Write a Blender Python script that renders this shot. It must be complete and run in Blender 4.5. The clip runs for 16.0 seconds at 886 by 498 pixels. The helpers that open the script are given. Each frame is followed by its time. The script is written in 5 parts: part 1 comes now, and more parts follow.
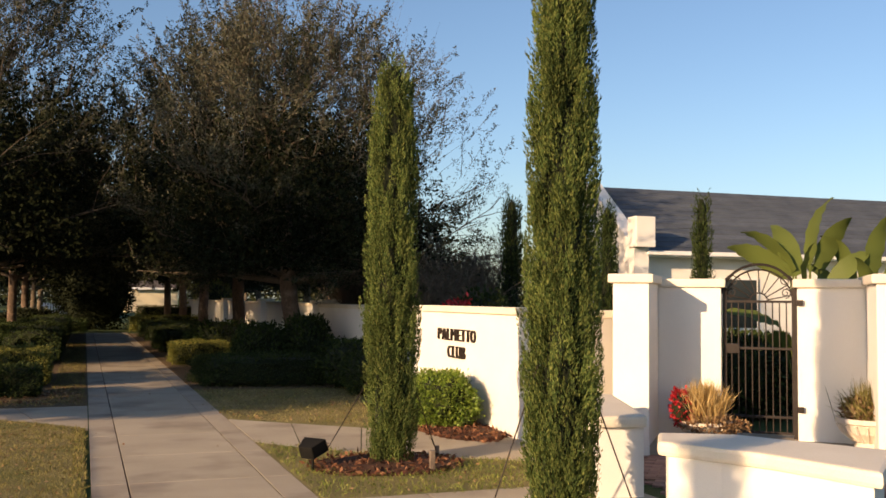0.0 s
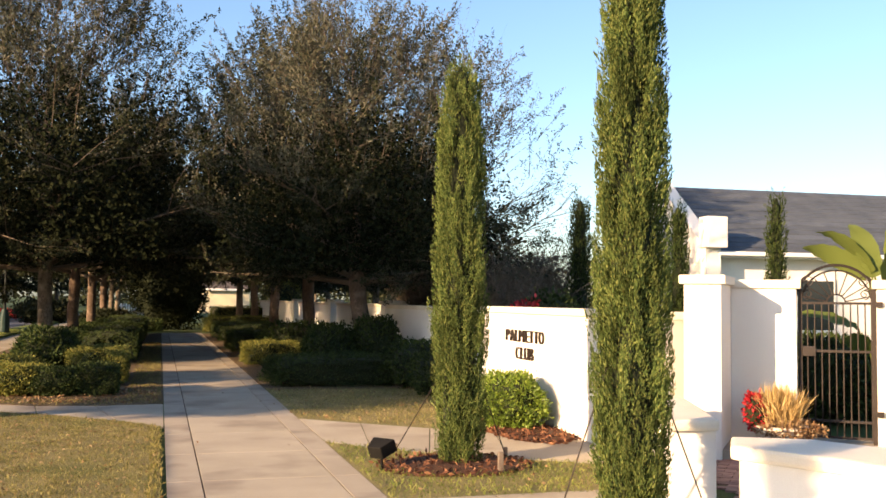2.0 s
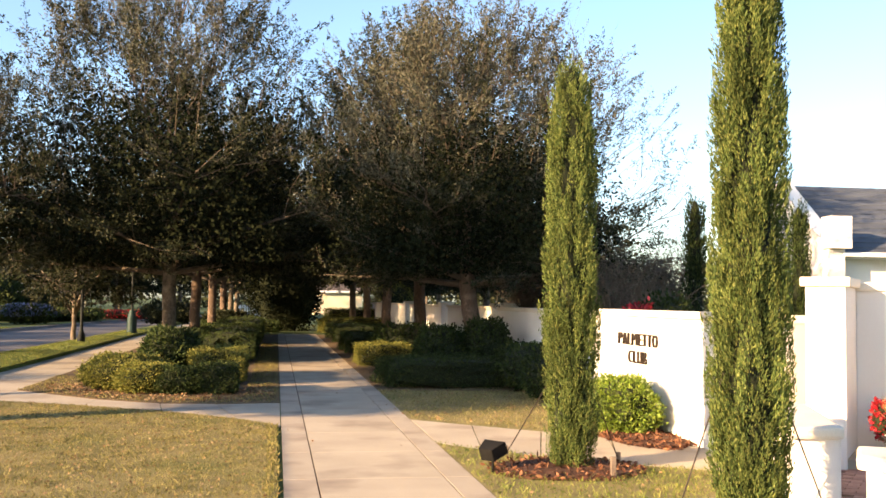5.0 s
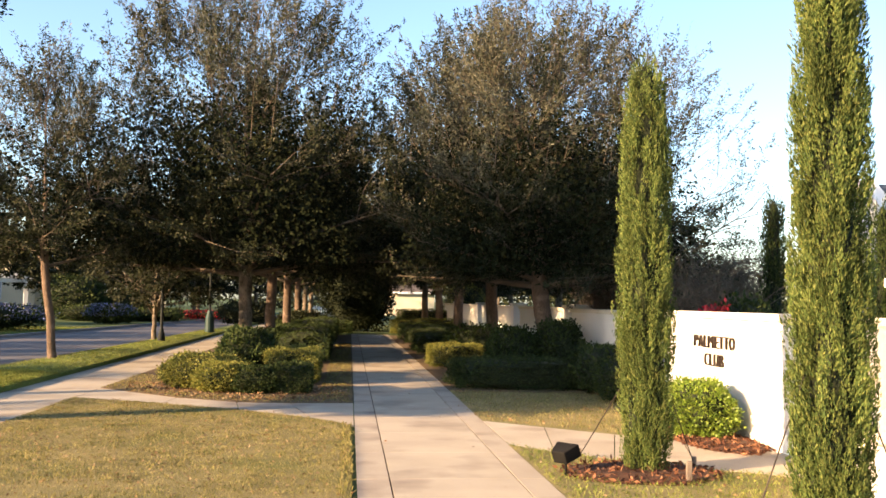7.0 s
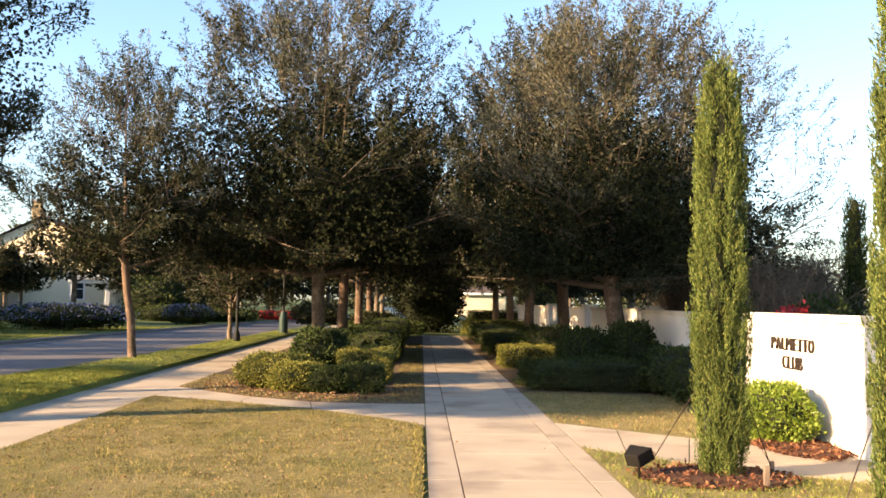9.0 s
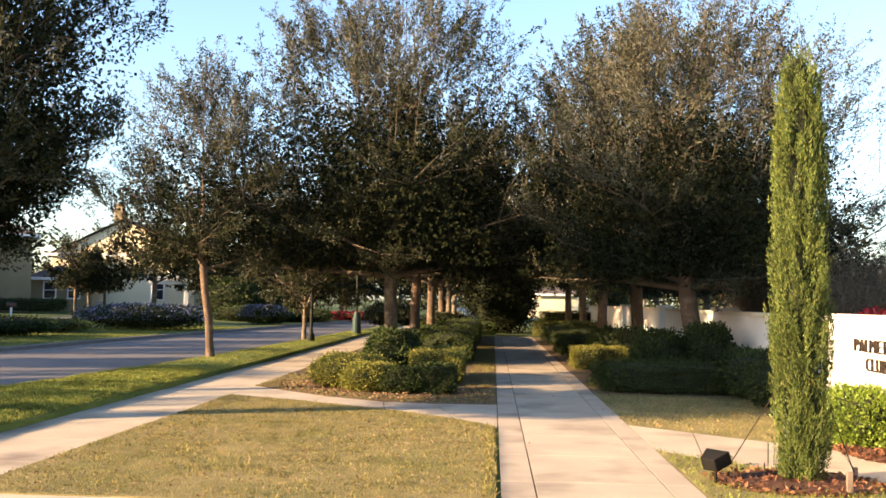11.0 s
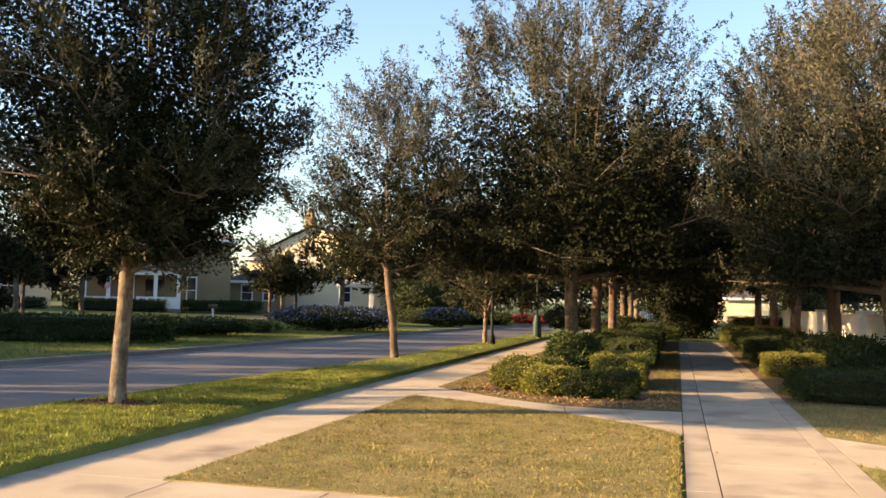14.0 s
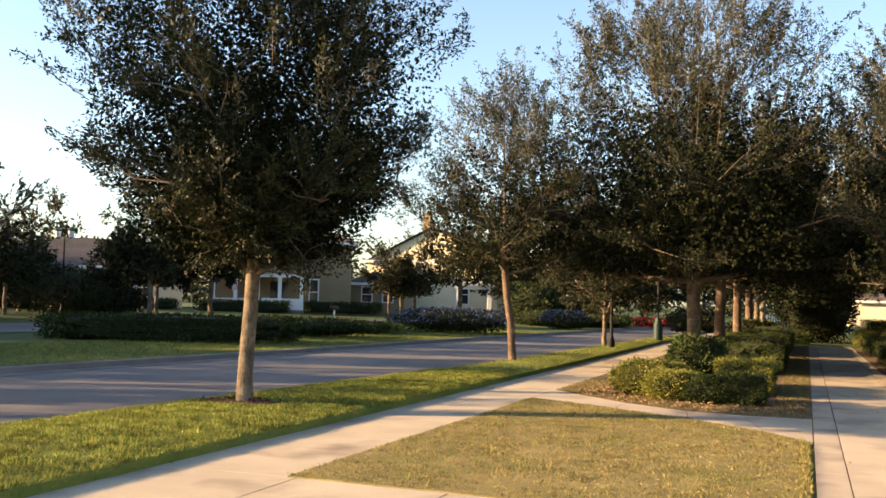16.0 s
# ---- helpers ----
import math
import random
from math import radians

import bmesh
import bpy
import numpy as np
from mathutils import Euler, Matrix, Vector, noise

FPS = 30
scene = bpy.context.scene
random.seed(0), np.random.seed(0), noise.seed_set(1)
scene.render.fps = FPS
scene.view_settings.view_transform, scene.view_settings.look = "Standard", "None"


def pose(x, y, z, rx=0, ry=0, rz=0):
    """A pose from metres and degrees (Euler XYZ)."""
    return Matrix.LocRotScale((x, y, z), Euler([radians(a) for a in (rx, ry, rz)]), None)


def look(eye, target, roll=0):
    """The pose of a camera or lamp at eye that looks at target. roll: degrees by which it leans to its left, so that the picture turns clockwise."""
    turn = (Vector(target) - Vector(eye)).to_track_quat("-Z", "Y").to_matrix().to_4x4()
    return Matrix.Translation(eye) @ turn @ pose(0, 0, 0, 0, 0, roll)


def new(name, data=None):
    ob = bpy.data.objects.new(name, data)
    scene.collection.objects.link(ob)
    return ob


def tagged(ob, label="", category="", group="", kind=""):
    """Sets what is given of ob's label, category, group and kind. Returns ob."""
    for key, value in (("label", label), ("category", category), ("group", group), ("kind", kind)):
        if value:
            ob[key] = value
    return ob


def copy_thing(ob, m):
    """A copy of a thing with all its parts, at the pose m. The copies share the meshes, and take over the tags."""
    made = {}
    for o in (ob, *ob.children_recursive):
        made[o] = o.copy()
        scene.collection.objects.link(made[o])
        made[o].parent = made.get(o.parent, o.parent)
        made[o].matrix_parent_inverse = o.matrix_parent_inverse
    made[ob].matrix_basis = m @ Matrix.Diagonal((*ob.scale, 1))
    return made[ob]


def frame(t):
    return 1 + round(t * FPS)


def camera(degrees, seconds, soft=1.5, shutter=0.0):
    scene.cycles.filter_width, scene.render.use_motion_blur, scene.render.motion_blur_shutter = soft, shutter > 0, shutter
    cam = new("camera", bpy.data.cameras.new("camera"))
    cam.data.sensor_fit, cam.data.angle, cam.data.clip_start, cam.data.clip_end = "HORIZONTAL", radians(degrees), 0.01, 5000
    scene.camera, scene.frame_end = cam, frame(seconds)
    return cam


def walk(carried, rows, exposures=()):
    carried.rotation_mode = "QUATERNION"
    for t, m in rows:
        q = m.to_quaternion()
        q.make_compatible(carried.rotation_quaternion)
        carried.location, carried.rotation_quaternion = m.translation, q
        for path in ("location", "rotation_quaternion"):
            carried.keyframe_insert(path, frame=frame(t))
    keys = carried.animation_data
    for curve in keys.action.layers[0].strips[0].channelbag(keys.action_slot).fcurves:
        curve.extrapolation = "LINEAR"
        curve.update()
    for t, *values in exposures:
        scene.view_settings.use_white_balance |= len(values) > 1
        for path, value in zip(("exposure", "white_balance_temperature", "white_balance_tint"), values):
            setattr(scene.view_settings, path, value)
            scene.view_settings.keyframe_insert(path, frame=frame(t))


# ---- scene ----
cam = camera(49.73, 16.0, 1.65)
EYE = (0.0, 0.0, 1.65)
# seconds, yaw, pitch and roll of the camera, which turns where it stands
PATH = [
    (0, -20.498, 3.022, 0.545),
    (0.5, -19.542, 3.025, 0.554),
    (1, -18.592, 3.042, 0.571),
    (1.5, -17.515, 3.053, 0.574),
    (2, -16.432, 3.049, 0.622),
    (2.5, -15.319, 3.046, 0.665),
    (3, -14.212, 3.063, 0.659),
    (3.5, -13.144, 3.065, 0.697),
    (4, -12.035, 3.076, 0.710),
    (6.5, -6.575, 3.132, 0.851),
    (7, -5.503, 3.121, 0.884),
    (7.5, -4.389, 3.115, 0.905),
    (8, -3.283, 3.122, 0.922),
    (8.5, -2.214, 3.127, 0.948),
    (9, -1.267, 3.119, 0.950),
    (11.5, 4.547, 3.090, 1.059),
    (12, 6.358, 3.096, 1.129),
    (12.5, 8.448, 3.097, 1.175),
    (13, 10.321, 3.093, 1.198),
    (13.5, 12.235, 3.084, 1.256),
    (14, 13.815, 3.081, 1.280),
    (14.5, 15.426, 3.082, 1.327),
    (15, 17.240, 3.069, 1.353),
    (15.5, 19.101, 3.061, 1.376),
    (16, 20.863, 3.040, 1.418),
]

def aim(yaw, pitch, roll):
    return pose(*EYE, 90 + pitch, 0, yaw) @ pose(0, 0, 0, 0, 0, roll)


EXPOSURES = [(0, 0.62, 6500, 14), (1.0, 0.85, 6500, 14), (2.0, 1.45, 6500, 14), (4.0, 1.88, 6700, 14),
             (7.0, 1.98, 6700, 14), (9.0, 2.05, 6700, 14), (11.5, 2.15, 6800, 14), (12.6, 1.97, 7050, 14), (16.0, 1.94, 7350, 14)]
walk(cam, [(t, aim(yaw, pitch, roll)) for t, yaw, pitch, roll in PATH], EXPOSURES)

# ---------------------------------------------------------------- light
SUN_TO = Vector((-0.906, -0.423, 0.0)).normalized()
SUN_EL = radians(15.5)
world = bpy.data.worlds.new("sky")
scene.world = world
world.use_nodes = True
wn = world.node_tree
sky = wn.nodes.new("ShaderNodeTexSky")
sky.sky_type = 'NISHITA'
sky.sun_disc = False
sky.sun_elevation = SUN_EL
sky.sun_rotation = math.atan2(SUN_TO.x, SUN_TO.y) % (2 * math.pi)
sky.air_density, sky.dust_density, sky.ozone_density = 1.0, 1.0, 2.6
wn.nodes["Background"].inputs["Strength"].default_value = 0.106
wn.links.new(sky.outputs["Color"], wn.nodes["Background"].inputs["Color"])

sun = new("sun", bpy.data.lights.new("sun", 'SUN'))
sun.data.energy = 5.4
sun.data.angle = radians(0.53)
sun.data.color = (1.0, 0.70, 0.40)
sun_way = Vector((SUN_TO.x * math.cos(SUN_EL), SUN_TO.y * math.cos(SUN_EL), math.sin(SUN_EL)))
sun.matrix_world = look(sun_way * 60, (0, 0, 0))

# ---------------------------------------------------------------- materials
MATS = {}


def node_mat(name):
    m = bpy.data.materials.new(name)
    m.use_nodes = True
    return m, m.node_tree.nodes, m.node_tree.links, m.node_tree.nodes["Principled BSDF"]


def surface(name, dark, light, rough=0.8, scale=3.0, fine=60.0, bump=0.2, metal=0.0, vary=0.0, spec=0.3, stretch=(1, 1, 1), patch=None):
    """A matt or glossy surface whose colour wanders between two tones at two scales, with fine relief."""
    m, n, l, bsdf = node_mat(name)
    geo = n.new("ShaderNodeNewGeometry")
    mp = n.new("ShaderNodeMapping")
    mp.inputs["Scale"].default_value = stretch
    l.new(geo.outputs["Position"], mp.inputs["Vector"])
    big, small = n.new("ShaderNodeTexNoise"), n.new("ShaderNodeTexNoise")
    big.inputs["Scale"].default_value, big.inputs["Detail"].default_value = scale, 5
    small.inputs["Scale"].default_value, small.inputs["Detail"].default_value = fine, 3
    for tex in (big, small):
        l.new(mp.outputs["Vector"], tex.inputs["Vector"])
    mix = n.new("ShaderNodeMath")
    mix.operation = 'MULTIPLY_ADD'
    mix.inputs[1].default_value = 0.45
    l.new(small.outputs["Fac"], mix.inputs[0])
    half = n.new("ShaderNodeMath")
    half.operation = 'MULTIPLY'
    half.inputs[1].default_value = 0.55
    l.new(big.outputs["Fac"], half.inputs[0])
    l.new(half.outputs[0], mix.inputs[2])
    ramp = n.new("ShaderNodeValToRGB")
    ramp.color_ramp.elements[0].position, ramp.color_ramp.elements[1].position = 0.32, 0.68
    ramp.color_ramp.elements[0].color, ramp.color_ramp.elements[1].color = (*dark, 1), (*light, 1)
    l.new(mix.outputs[0], ramp.inputs["Fac"])
    colour = ramp.outputs["Color"]
    if patch:
        third = n.new("ShaderNodeTexNoise")
        third.inputs["Scale"].default_value, third.inputs["Detail"].default_value = patch[1], 4
        l.new(geo.outputs["Position"], third.inputs["Vector"])
        cut = n.new("ShaderNodeMapRange")
        cut.inputs["From Min"].default_value, cut.inputs["From Max"].default_value = patch[2], patch[3]
        l.new(third.outputs["Fac"], cut.inputs["Value"])
        over = n.new("ShaderNodeMix")
        over.data_type = 'RGBA'
        over.inputs[7].default_value = (*patch[0], 1)
        l.new(cut.outputs["Result"], over.inputs[0])
        l.new(colour, over.inputs[6])
        colour = over.outputs[2]
    if vary:
        info = n.new("ShaderNodeObjectInfo")
        hsv = n.new("ShaderNodeHueSaturation")
        rng = n.new("ShaderNodeMapRange")
        rng.inputs["To Min"].default_value, rng.inputs["To Max"].default_value = 1 - vary, 1 + vary
        l.new(info.outputs["Random"], rng.inputs["Value"])
        l.new(rng.outputs["Result"], hsv.inputs["Value"])
        l.new(colour, hsv.inputs["Color"])
        colour = hsv.outputs["Color"]
    l.new(colour, bsdf.inputs["Base Color"])
    bsdf.inputs["Roughness"].default_value = rough
    bsdf.inputs["Metallic"].default_value = metal
    bsdf.inputs["Specular IOR Level"].default_value = spec
    if bump:
        b = n.new("ShaderNodeBump")
        b.inputs["Strength"].default_value, b.inputs["Distance"].default_value = bump, 0.02
        l.new(mix.outputs[0], b.inputs["Height"])
        l.new(b.outputs["Normal"], bsdf.inputs["Normal"])
    MATS[name] = m
    return m


def leafy(name, tones, rough=0.5, through_light=0.3, spec=0.35, patch=0.9, amount=0.3, tall=1.0):
    """Leaves: each island takes its own tone; some light comes through."""
    m, n, l, bsdf = node_mat(name)
    geo = n.new("ShaderNodeNewGeometry")
    ramp = n.new("ShaderNodeValToRGB")
    el = ramp.color_ramp.elements
    while len(el) < len(tones):
        el.new(0.5)
    for k, (pos, c) in enumerate(tones):
        el[k].position, el[k].color = pos, (*c, 1)
    l.new(geo.outputs["Random Per Island"], ramp.inputs["Fac"])
    wide = n.new("ShaderNodeTexNoise")
    wide.inputs["Scale"].default_value = patch
    mp = n.new("ShaderNodeMapping")
    mp.inputs["Scale"].default_value = (1, 1, tall)
    l.new(geo.outputs["Position"], mp.inputs["Vector"])
    l.new(mp.outputs["Vector"], wide.inputs["Vector"])
    rng = n.new("ShaderNodeMapRange")
    rng.inputs["From Min"].default_value, rng.inputs["From Max"].default_value = 0.3, 0.7
    rng.inputs["To Min"].default_value, rng.inputs["To Max"].default_value = 1 - amount, 1 + amount
    l.new(wide.outputs["Fac"], rng.inputs["Value"])
    hsv = n.new("ShaderNodeHueSaturation")
    l.new(ramp.outputs["Color"], hsv.inputs["Color"])
    l.new(rng.outputs["Result"], hsv.inputs["Value"])
    l.new(hsv.outputs["Color"], bsdf.inputs["Base Color"])
    bsdf.inputs["Roughness"].default_value = rough
    bsdf.inputs["Specular IOR Level"].default_value = spec
    tr = n.new("ShaderNodeBsdfTranslucent")
    l.new(hsv.outputs["Color"], tr.inputs["Color"])
    mx = n.new("ShaderNodeMixShader")
    mx.inputs[0].default_value = through_light
    l.new(bsdf.outputs[0], mx.inputs[1])
    l.new(tr.outputs[0], mx.inputs[2])
    l.new(mx.outputs[0], n["Material Output"].inputs["Surface"])
    MATS[name] = m
    return m


def glassy(name, tint=(0.02, 0.025, 0.03)):
    m, n, l, bsdf = node_mat(name)
    bsdf.inputs["Base Color"].default_value = (*tint, 1)
    bsdf.inputs["Roughness"].default_value = 0.05
    bsdf.inputs["Specular IOR Level"].default_value = 0.8
    return m


M_CONC = surface("concrete", (0.32, 0.27, 0.20), (0.46, 0.395, 0.30), 0.9, 1.1, 90, 0.12, vary=0.05, patch=((0.20, 0.16, 0.125), 0.9, 0.52, 0.74))
M_CONCBAND = surface("concrete_band", (0.30, 0.25, 0.19), (0.42, 0.36, 0.275), 0.9, 1.4, 90, 0.12, vary=0.05, patch=((0.19, 0.15, 0.12), 1.1, 0.52, 0.74))
M_GROUND = surface("turf_soil", (0.028, 0.055, 0.010), (0.075, 0.105, 0.022), 0.95, 0.8, 45, 0.6, patch=((0.10, 0.105, 0.032), 0.5, 0.58, 0.85))
M_LAWN = surface("dry_lawn", (0.12, 0.105, 0.036), (0.30, 0.238, 0.098), 0.95, 1.3, 70, 0.8, patch=((0.12, 0.125, 0.03), 0.7, 0.5, 0.75))
M_VERGE = surface("green_turf", (0.08, 0.115, 0.018), (0.18, 0.20, 0.045), 0.95, 1.2, 60, 0.8)
M_SOIL = surface("leaf_litter", (0.075, 0.050, 0.026), (0.17, 0.115, 0.06), 0.95, 5, 60, 0.9)
M_ASPHALT = surface("asphalt", (0.085, 0.08, 0.082), (0.14, 0.132, 0.13), 0.85, 0.35, 130, 0.15, patch=((0.17, 0.155, 0.145), 0.25, 0.55, 0.8))
M_KERB = surface("kerb_concrete", (0.13, 0.112, 0.10), (0.24, 0.21, 0.185), 0.9, 1.5, 60, 0.2)
M_STUCCO = surface("white_stucco", (0.74, 0.70, 0.64), (0.84, 0.81, 0.76), 0.9, 0.9, 140, 0.12, patch=((0.66, 0.61, 0.55), 0.7, 0.62, 0.85))
M_CAP = surface("cast_cap", (0.66, 0.58, 0.46), (0.80, 0.73, 0.61), 0.85, 1.8, 120, 0.12)
M_LETTER = surface("dark_bronze", (0.022, 0.016, 0.014), (0.04, 0.03, 0.026), 0.5, 8, 80, 0.05, 0.4)
M_IRON = surface("black_iron", (0.016, 0.012, 0.011), (0.035, 0.026, 0.022), 0.55, 6, 120, 0.1, 0.3)
M_PLASTIC = surface("black_plastic", (0.006, 0.006, 0.006), (0.014, 0.013, 0.012), 0.75, 6, 90, 0.05, spec=0.1)
M_MULCH = surface("bark_mulch", (0.035, 0.016, 0.010), (0.10, 0.045, 0.025), 0.95, 8, 70, 0.9)
M_BARK = surface("grey_bark", (0.03, 0.024, 0.018), (0.20, 0.155, 0.11), 0.95, 7, 42, 1.0, stretch=(1, 1, 0.45), patch=((0.22, 0.18, 0.135), 5, 0.5, 0.7))
M_BARKDARK = surface("brown_bark", (0.06, 0.042, 0.030), (0.17, 0.115, 0.08), 0.95, 3, 28, 1.0, stretch=(1, 1, 0.35), patch=((0.21, 0.15, 0.11), 5, 0.55, 0.72))
M_TWIG = surface("twig_bark", (0.055, 0.043, 0.031), (0.14, 0.108, 0.078), 0.95, 4, 40, 0.4)
M_OAK = leafy("oak_leaf", [(0.0, (0.009, 0.013, 0.005)), (0.5, (0.019, 0.024, 0.009)), (1.0, (0.046, 0.046, 0.019))], 0.6, 0.08, 0.14, 2.2, 0.35)
# shade put into the leaf colour: near black, for the inside of crowns
M_OAKSHADE = leafy("inner_shade_leaf", [(0.0, (0.007, 0.010, 0.004)), (1.0, (0.015, 0.018, 0.008))], 0.9, 0.0, 0.05)
# brown leaf, paler than M_OAK; on crowns it also carries the sunlight
M_OAKBROWN = leafy("brown_sunlit_leaf", [(0.0, (0.038, 0.044, 0.024)), (0.5, (0.072, 0.073, 0.044)), (1.0, (0.130, 0.118, 0.080))], 0.58, 0.18, 0.25, 2.2, 0.35)
M_CYP = leafy("cypress_spray", [(0.0, (0.042, 0.068, 0.020)), (0.4, (0.075, 0.106, 0.028)), (0.75, (0.115, 0.142, 0.038)), (1.0, (0.175, 0.186, 0.056))], 0.75, 0.15, 0.1, 7.0, 0.45, 0.3)
# shade between the plumes, given as a near-black colour
M_CYPSHADE = surface("cypress_inner_shade", (0.006, 0.009, 0.003), (0.014, 0.018, 0.006), 0.95, 6, 40, 0.8)
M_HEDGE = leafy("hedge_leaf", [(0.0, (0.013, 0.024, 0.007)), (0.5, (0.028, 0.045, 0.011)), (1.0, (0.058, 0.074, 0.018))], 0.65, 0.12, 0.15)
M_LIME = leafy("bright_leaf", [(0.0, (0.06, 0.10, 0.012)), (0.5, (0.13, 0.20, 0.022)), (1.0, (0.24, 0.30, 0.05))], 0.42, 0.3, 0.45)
# hedges in sun take this yellower, brighter leaf; the light is in the tone
M_YELLOWHEDGE = leafy("yellow_sunlit_leaf", [(0.0, (0.075, 0.088, 0.016)), (0.5, (0.15, 0.155, 0.03)), (1.0, (0.26, 0.24, 0.06))], 0.65, 0.28, 0.2)
# dark of a bush's inside as a colour, behind its coat of leaves
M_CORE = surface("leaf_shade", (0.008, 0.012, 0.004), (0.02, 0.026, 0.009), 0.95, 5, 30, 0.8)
M_BLADE = leafy("dry_blade", [(0.0, (0.060, 0.070, 0.018)), (0.5, (0.19, 0.168, 0.054)), (1.0, (0.34, 0.278, 0.112))], 0.8, 0.25, 0.1, 4.5, 0.42)
M_BLADEGREEN = leafy("green_blade", [(0.0, (0.06, 0.095, 0.018)), (0.5, (0.15, 0.18, 0.036)), (1.0, (0.30, 0.285, 0.08))], 0.7, 0.3, 0.1, 4.0, 0.5)
M_LITTER = leafy("fallen_leaf", [(0.0, (0.12, 0.06, 0.03)), (0.5, (0.22, 0.13, 0.065)), (1.0, (0.34, 0.24, 0.14))], 0.8, 0.1, 0.2)
M_CHIP = leafy("bark_chip", [(0.0, (0.04, 0.016, 0.010)), (0.6, (0.12, 0.05, 0.028)), (1.0, (0.26, 0.13, 0.07))], 0.9, 0.0, 0.15)
M_RED = leafy("red_flower", [(0.0, (0.25, 0.01, 0.015)), (0.6, (0.48, 0.02, 0.03)), (1.0, (0.6, 0.07, 0.07))], 0.5, 0.2)
M_BLUE = leafy("blue_flower", [(0.0, (0.07, 0.085, 0.17)), (1.0, (0.22, 0.24, 0.40))], 0.6, 0.25)
M_STRAW = leafy("straw_grass", [(0.0, (0.34, 0.22, 0.08)), (0.6, (0.60, 0.43, 0.18)), (1.0, (0.75, 0.58, 0.30))], 0.7, 0.3, 0.2)
M_BANANA = leafy("broad_leaf", [(0.0, (0.05, 0.085, 0.018)), (0.5, (0.10, 0.13, 0.03)), (1.0, (0.17, 0.18, 0.045))], 0.55, 0.3, 0.2)
M_SLATE = surface("slate_roof", (0.055, 0.064, 0.082), (0.105, 0.118, 0.14), 0.75, 2.0, 30, 0.4, vary=0.18)
M_BRICK = surface("paver", (0.24, 0.13, 0.10), (0.38, 0.24, 0.19), 0.9, 4, 60, 0.3, vary=0.2)
M_BEIGE = surface("beige_render", (0.21, 0.16, 0.09), (0.28, 0.22, 0.13), 0.9, 0.8, 40, 0.1)
M_CREAM = surface("cream_render", (0.66, 0.57, 0.38), (0.76, 0.67, 0.48), 0.9, 0.8, 40, 0.1)
M_WHITE = surface("white_paint", (0.72, 0.71, 0.69), (0.82, 0.81, 0.79), 0.6, 2, 40, 0.05)
M_ROOF = surface("brown_shingle", (0.06, 0.05, 0.045), (0.12, 0.10, 0.09), 0.9, 1, 30, 0.4)
M_GLASS = glassy("dark_glass")
M_FLAGRED = surface("red_cloth", (0.30, 0.03, 0.035), (0.42, 0.05, 0.055), 0.9, 6, 80, 0.1)
M_FLAGBLUE = surface("blue_cloth", (0.03, 0.04, 0.12), (0.05, 0.06, 0.17), 0.9, 6, 80, 0.1)
M_POT = surface("stone_pot", (0.55, 0.48, 0.40), (0.70, 0.63, 0.54), 0.85, 4, 60, 0.25)
M_WOOD = surface("stake_wood", (0.12, 0.09, 0.07), (0.25, 0.2, 0.16), 0.9, 6, 60, 0.4)
M_HYDRANT = surface("yellow_enamel", (0.42, 0.32, 0.10), (0.55, 0.44, 0.16), 0.5, 5, 60, 0.05)
M_LAMPPOST = surface("black_green_paint", (0.006, 0.008, 0.007), (0.014, 0.017, 0.014), 0.6, 5, 60, 0.05, 0.1, spec=0.2)
M_GREENPOST = surface("dark_green_paint", (0.010, 0.026, 0.022), (0.02, 0.042, 0.036), 0.55, 5, 60, 0.05, 0.2)

# ---------------------------------------------------------------- mesh helpers


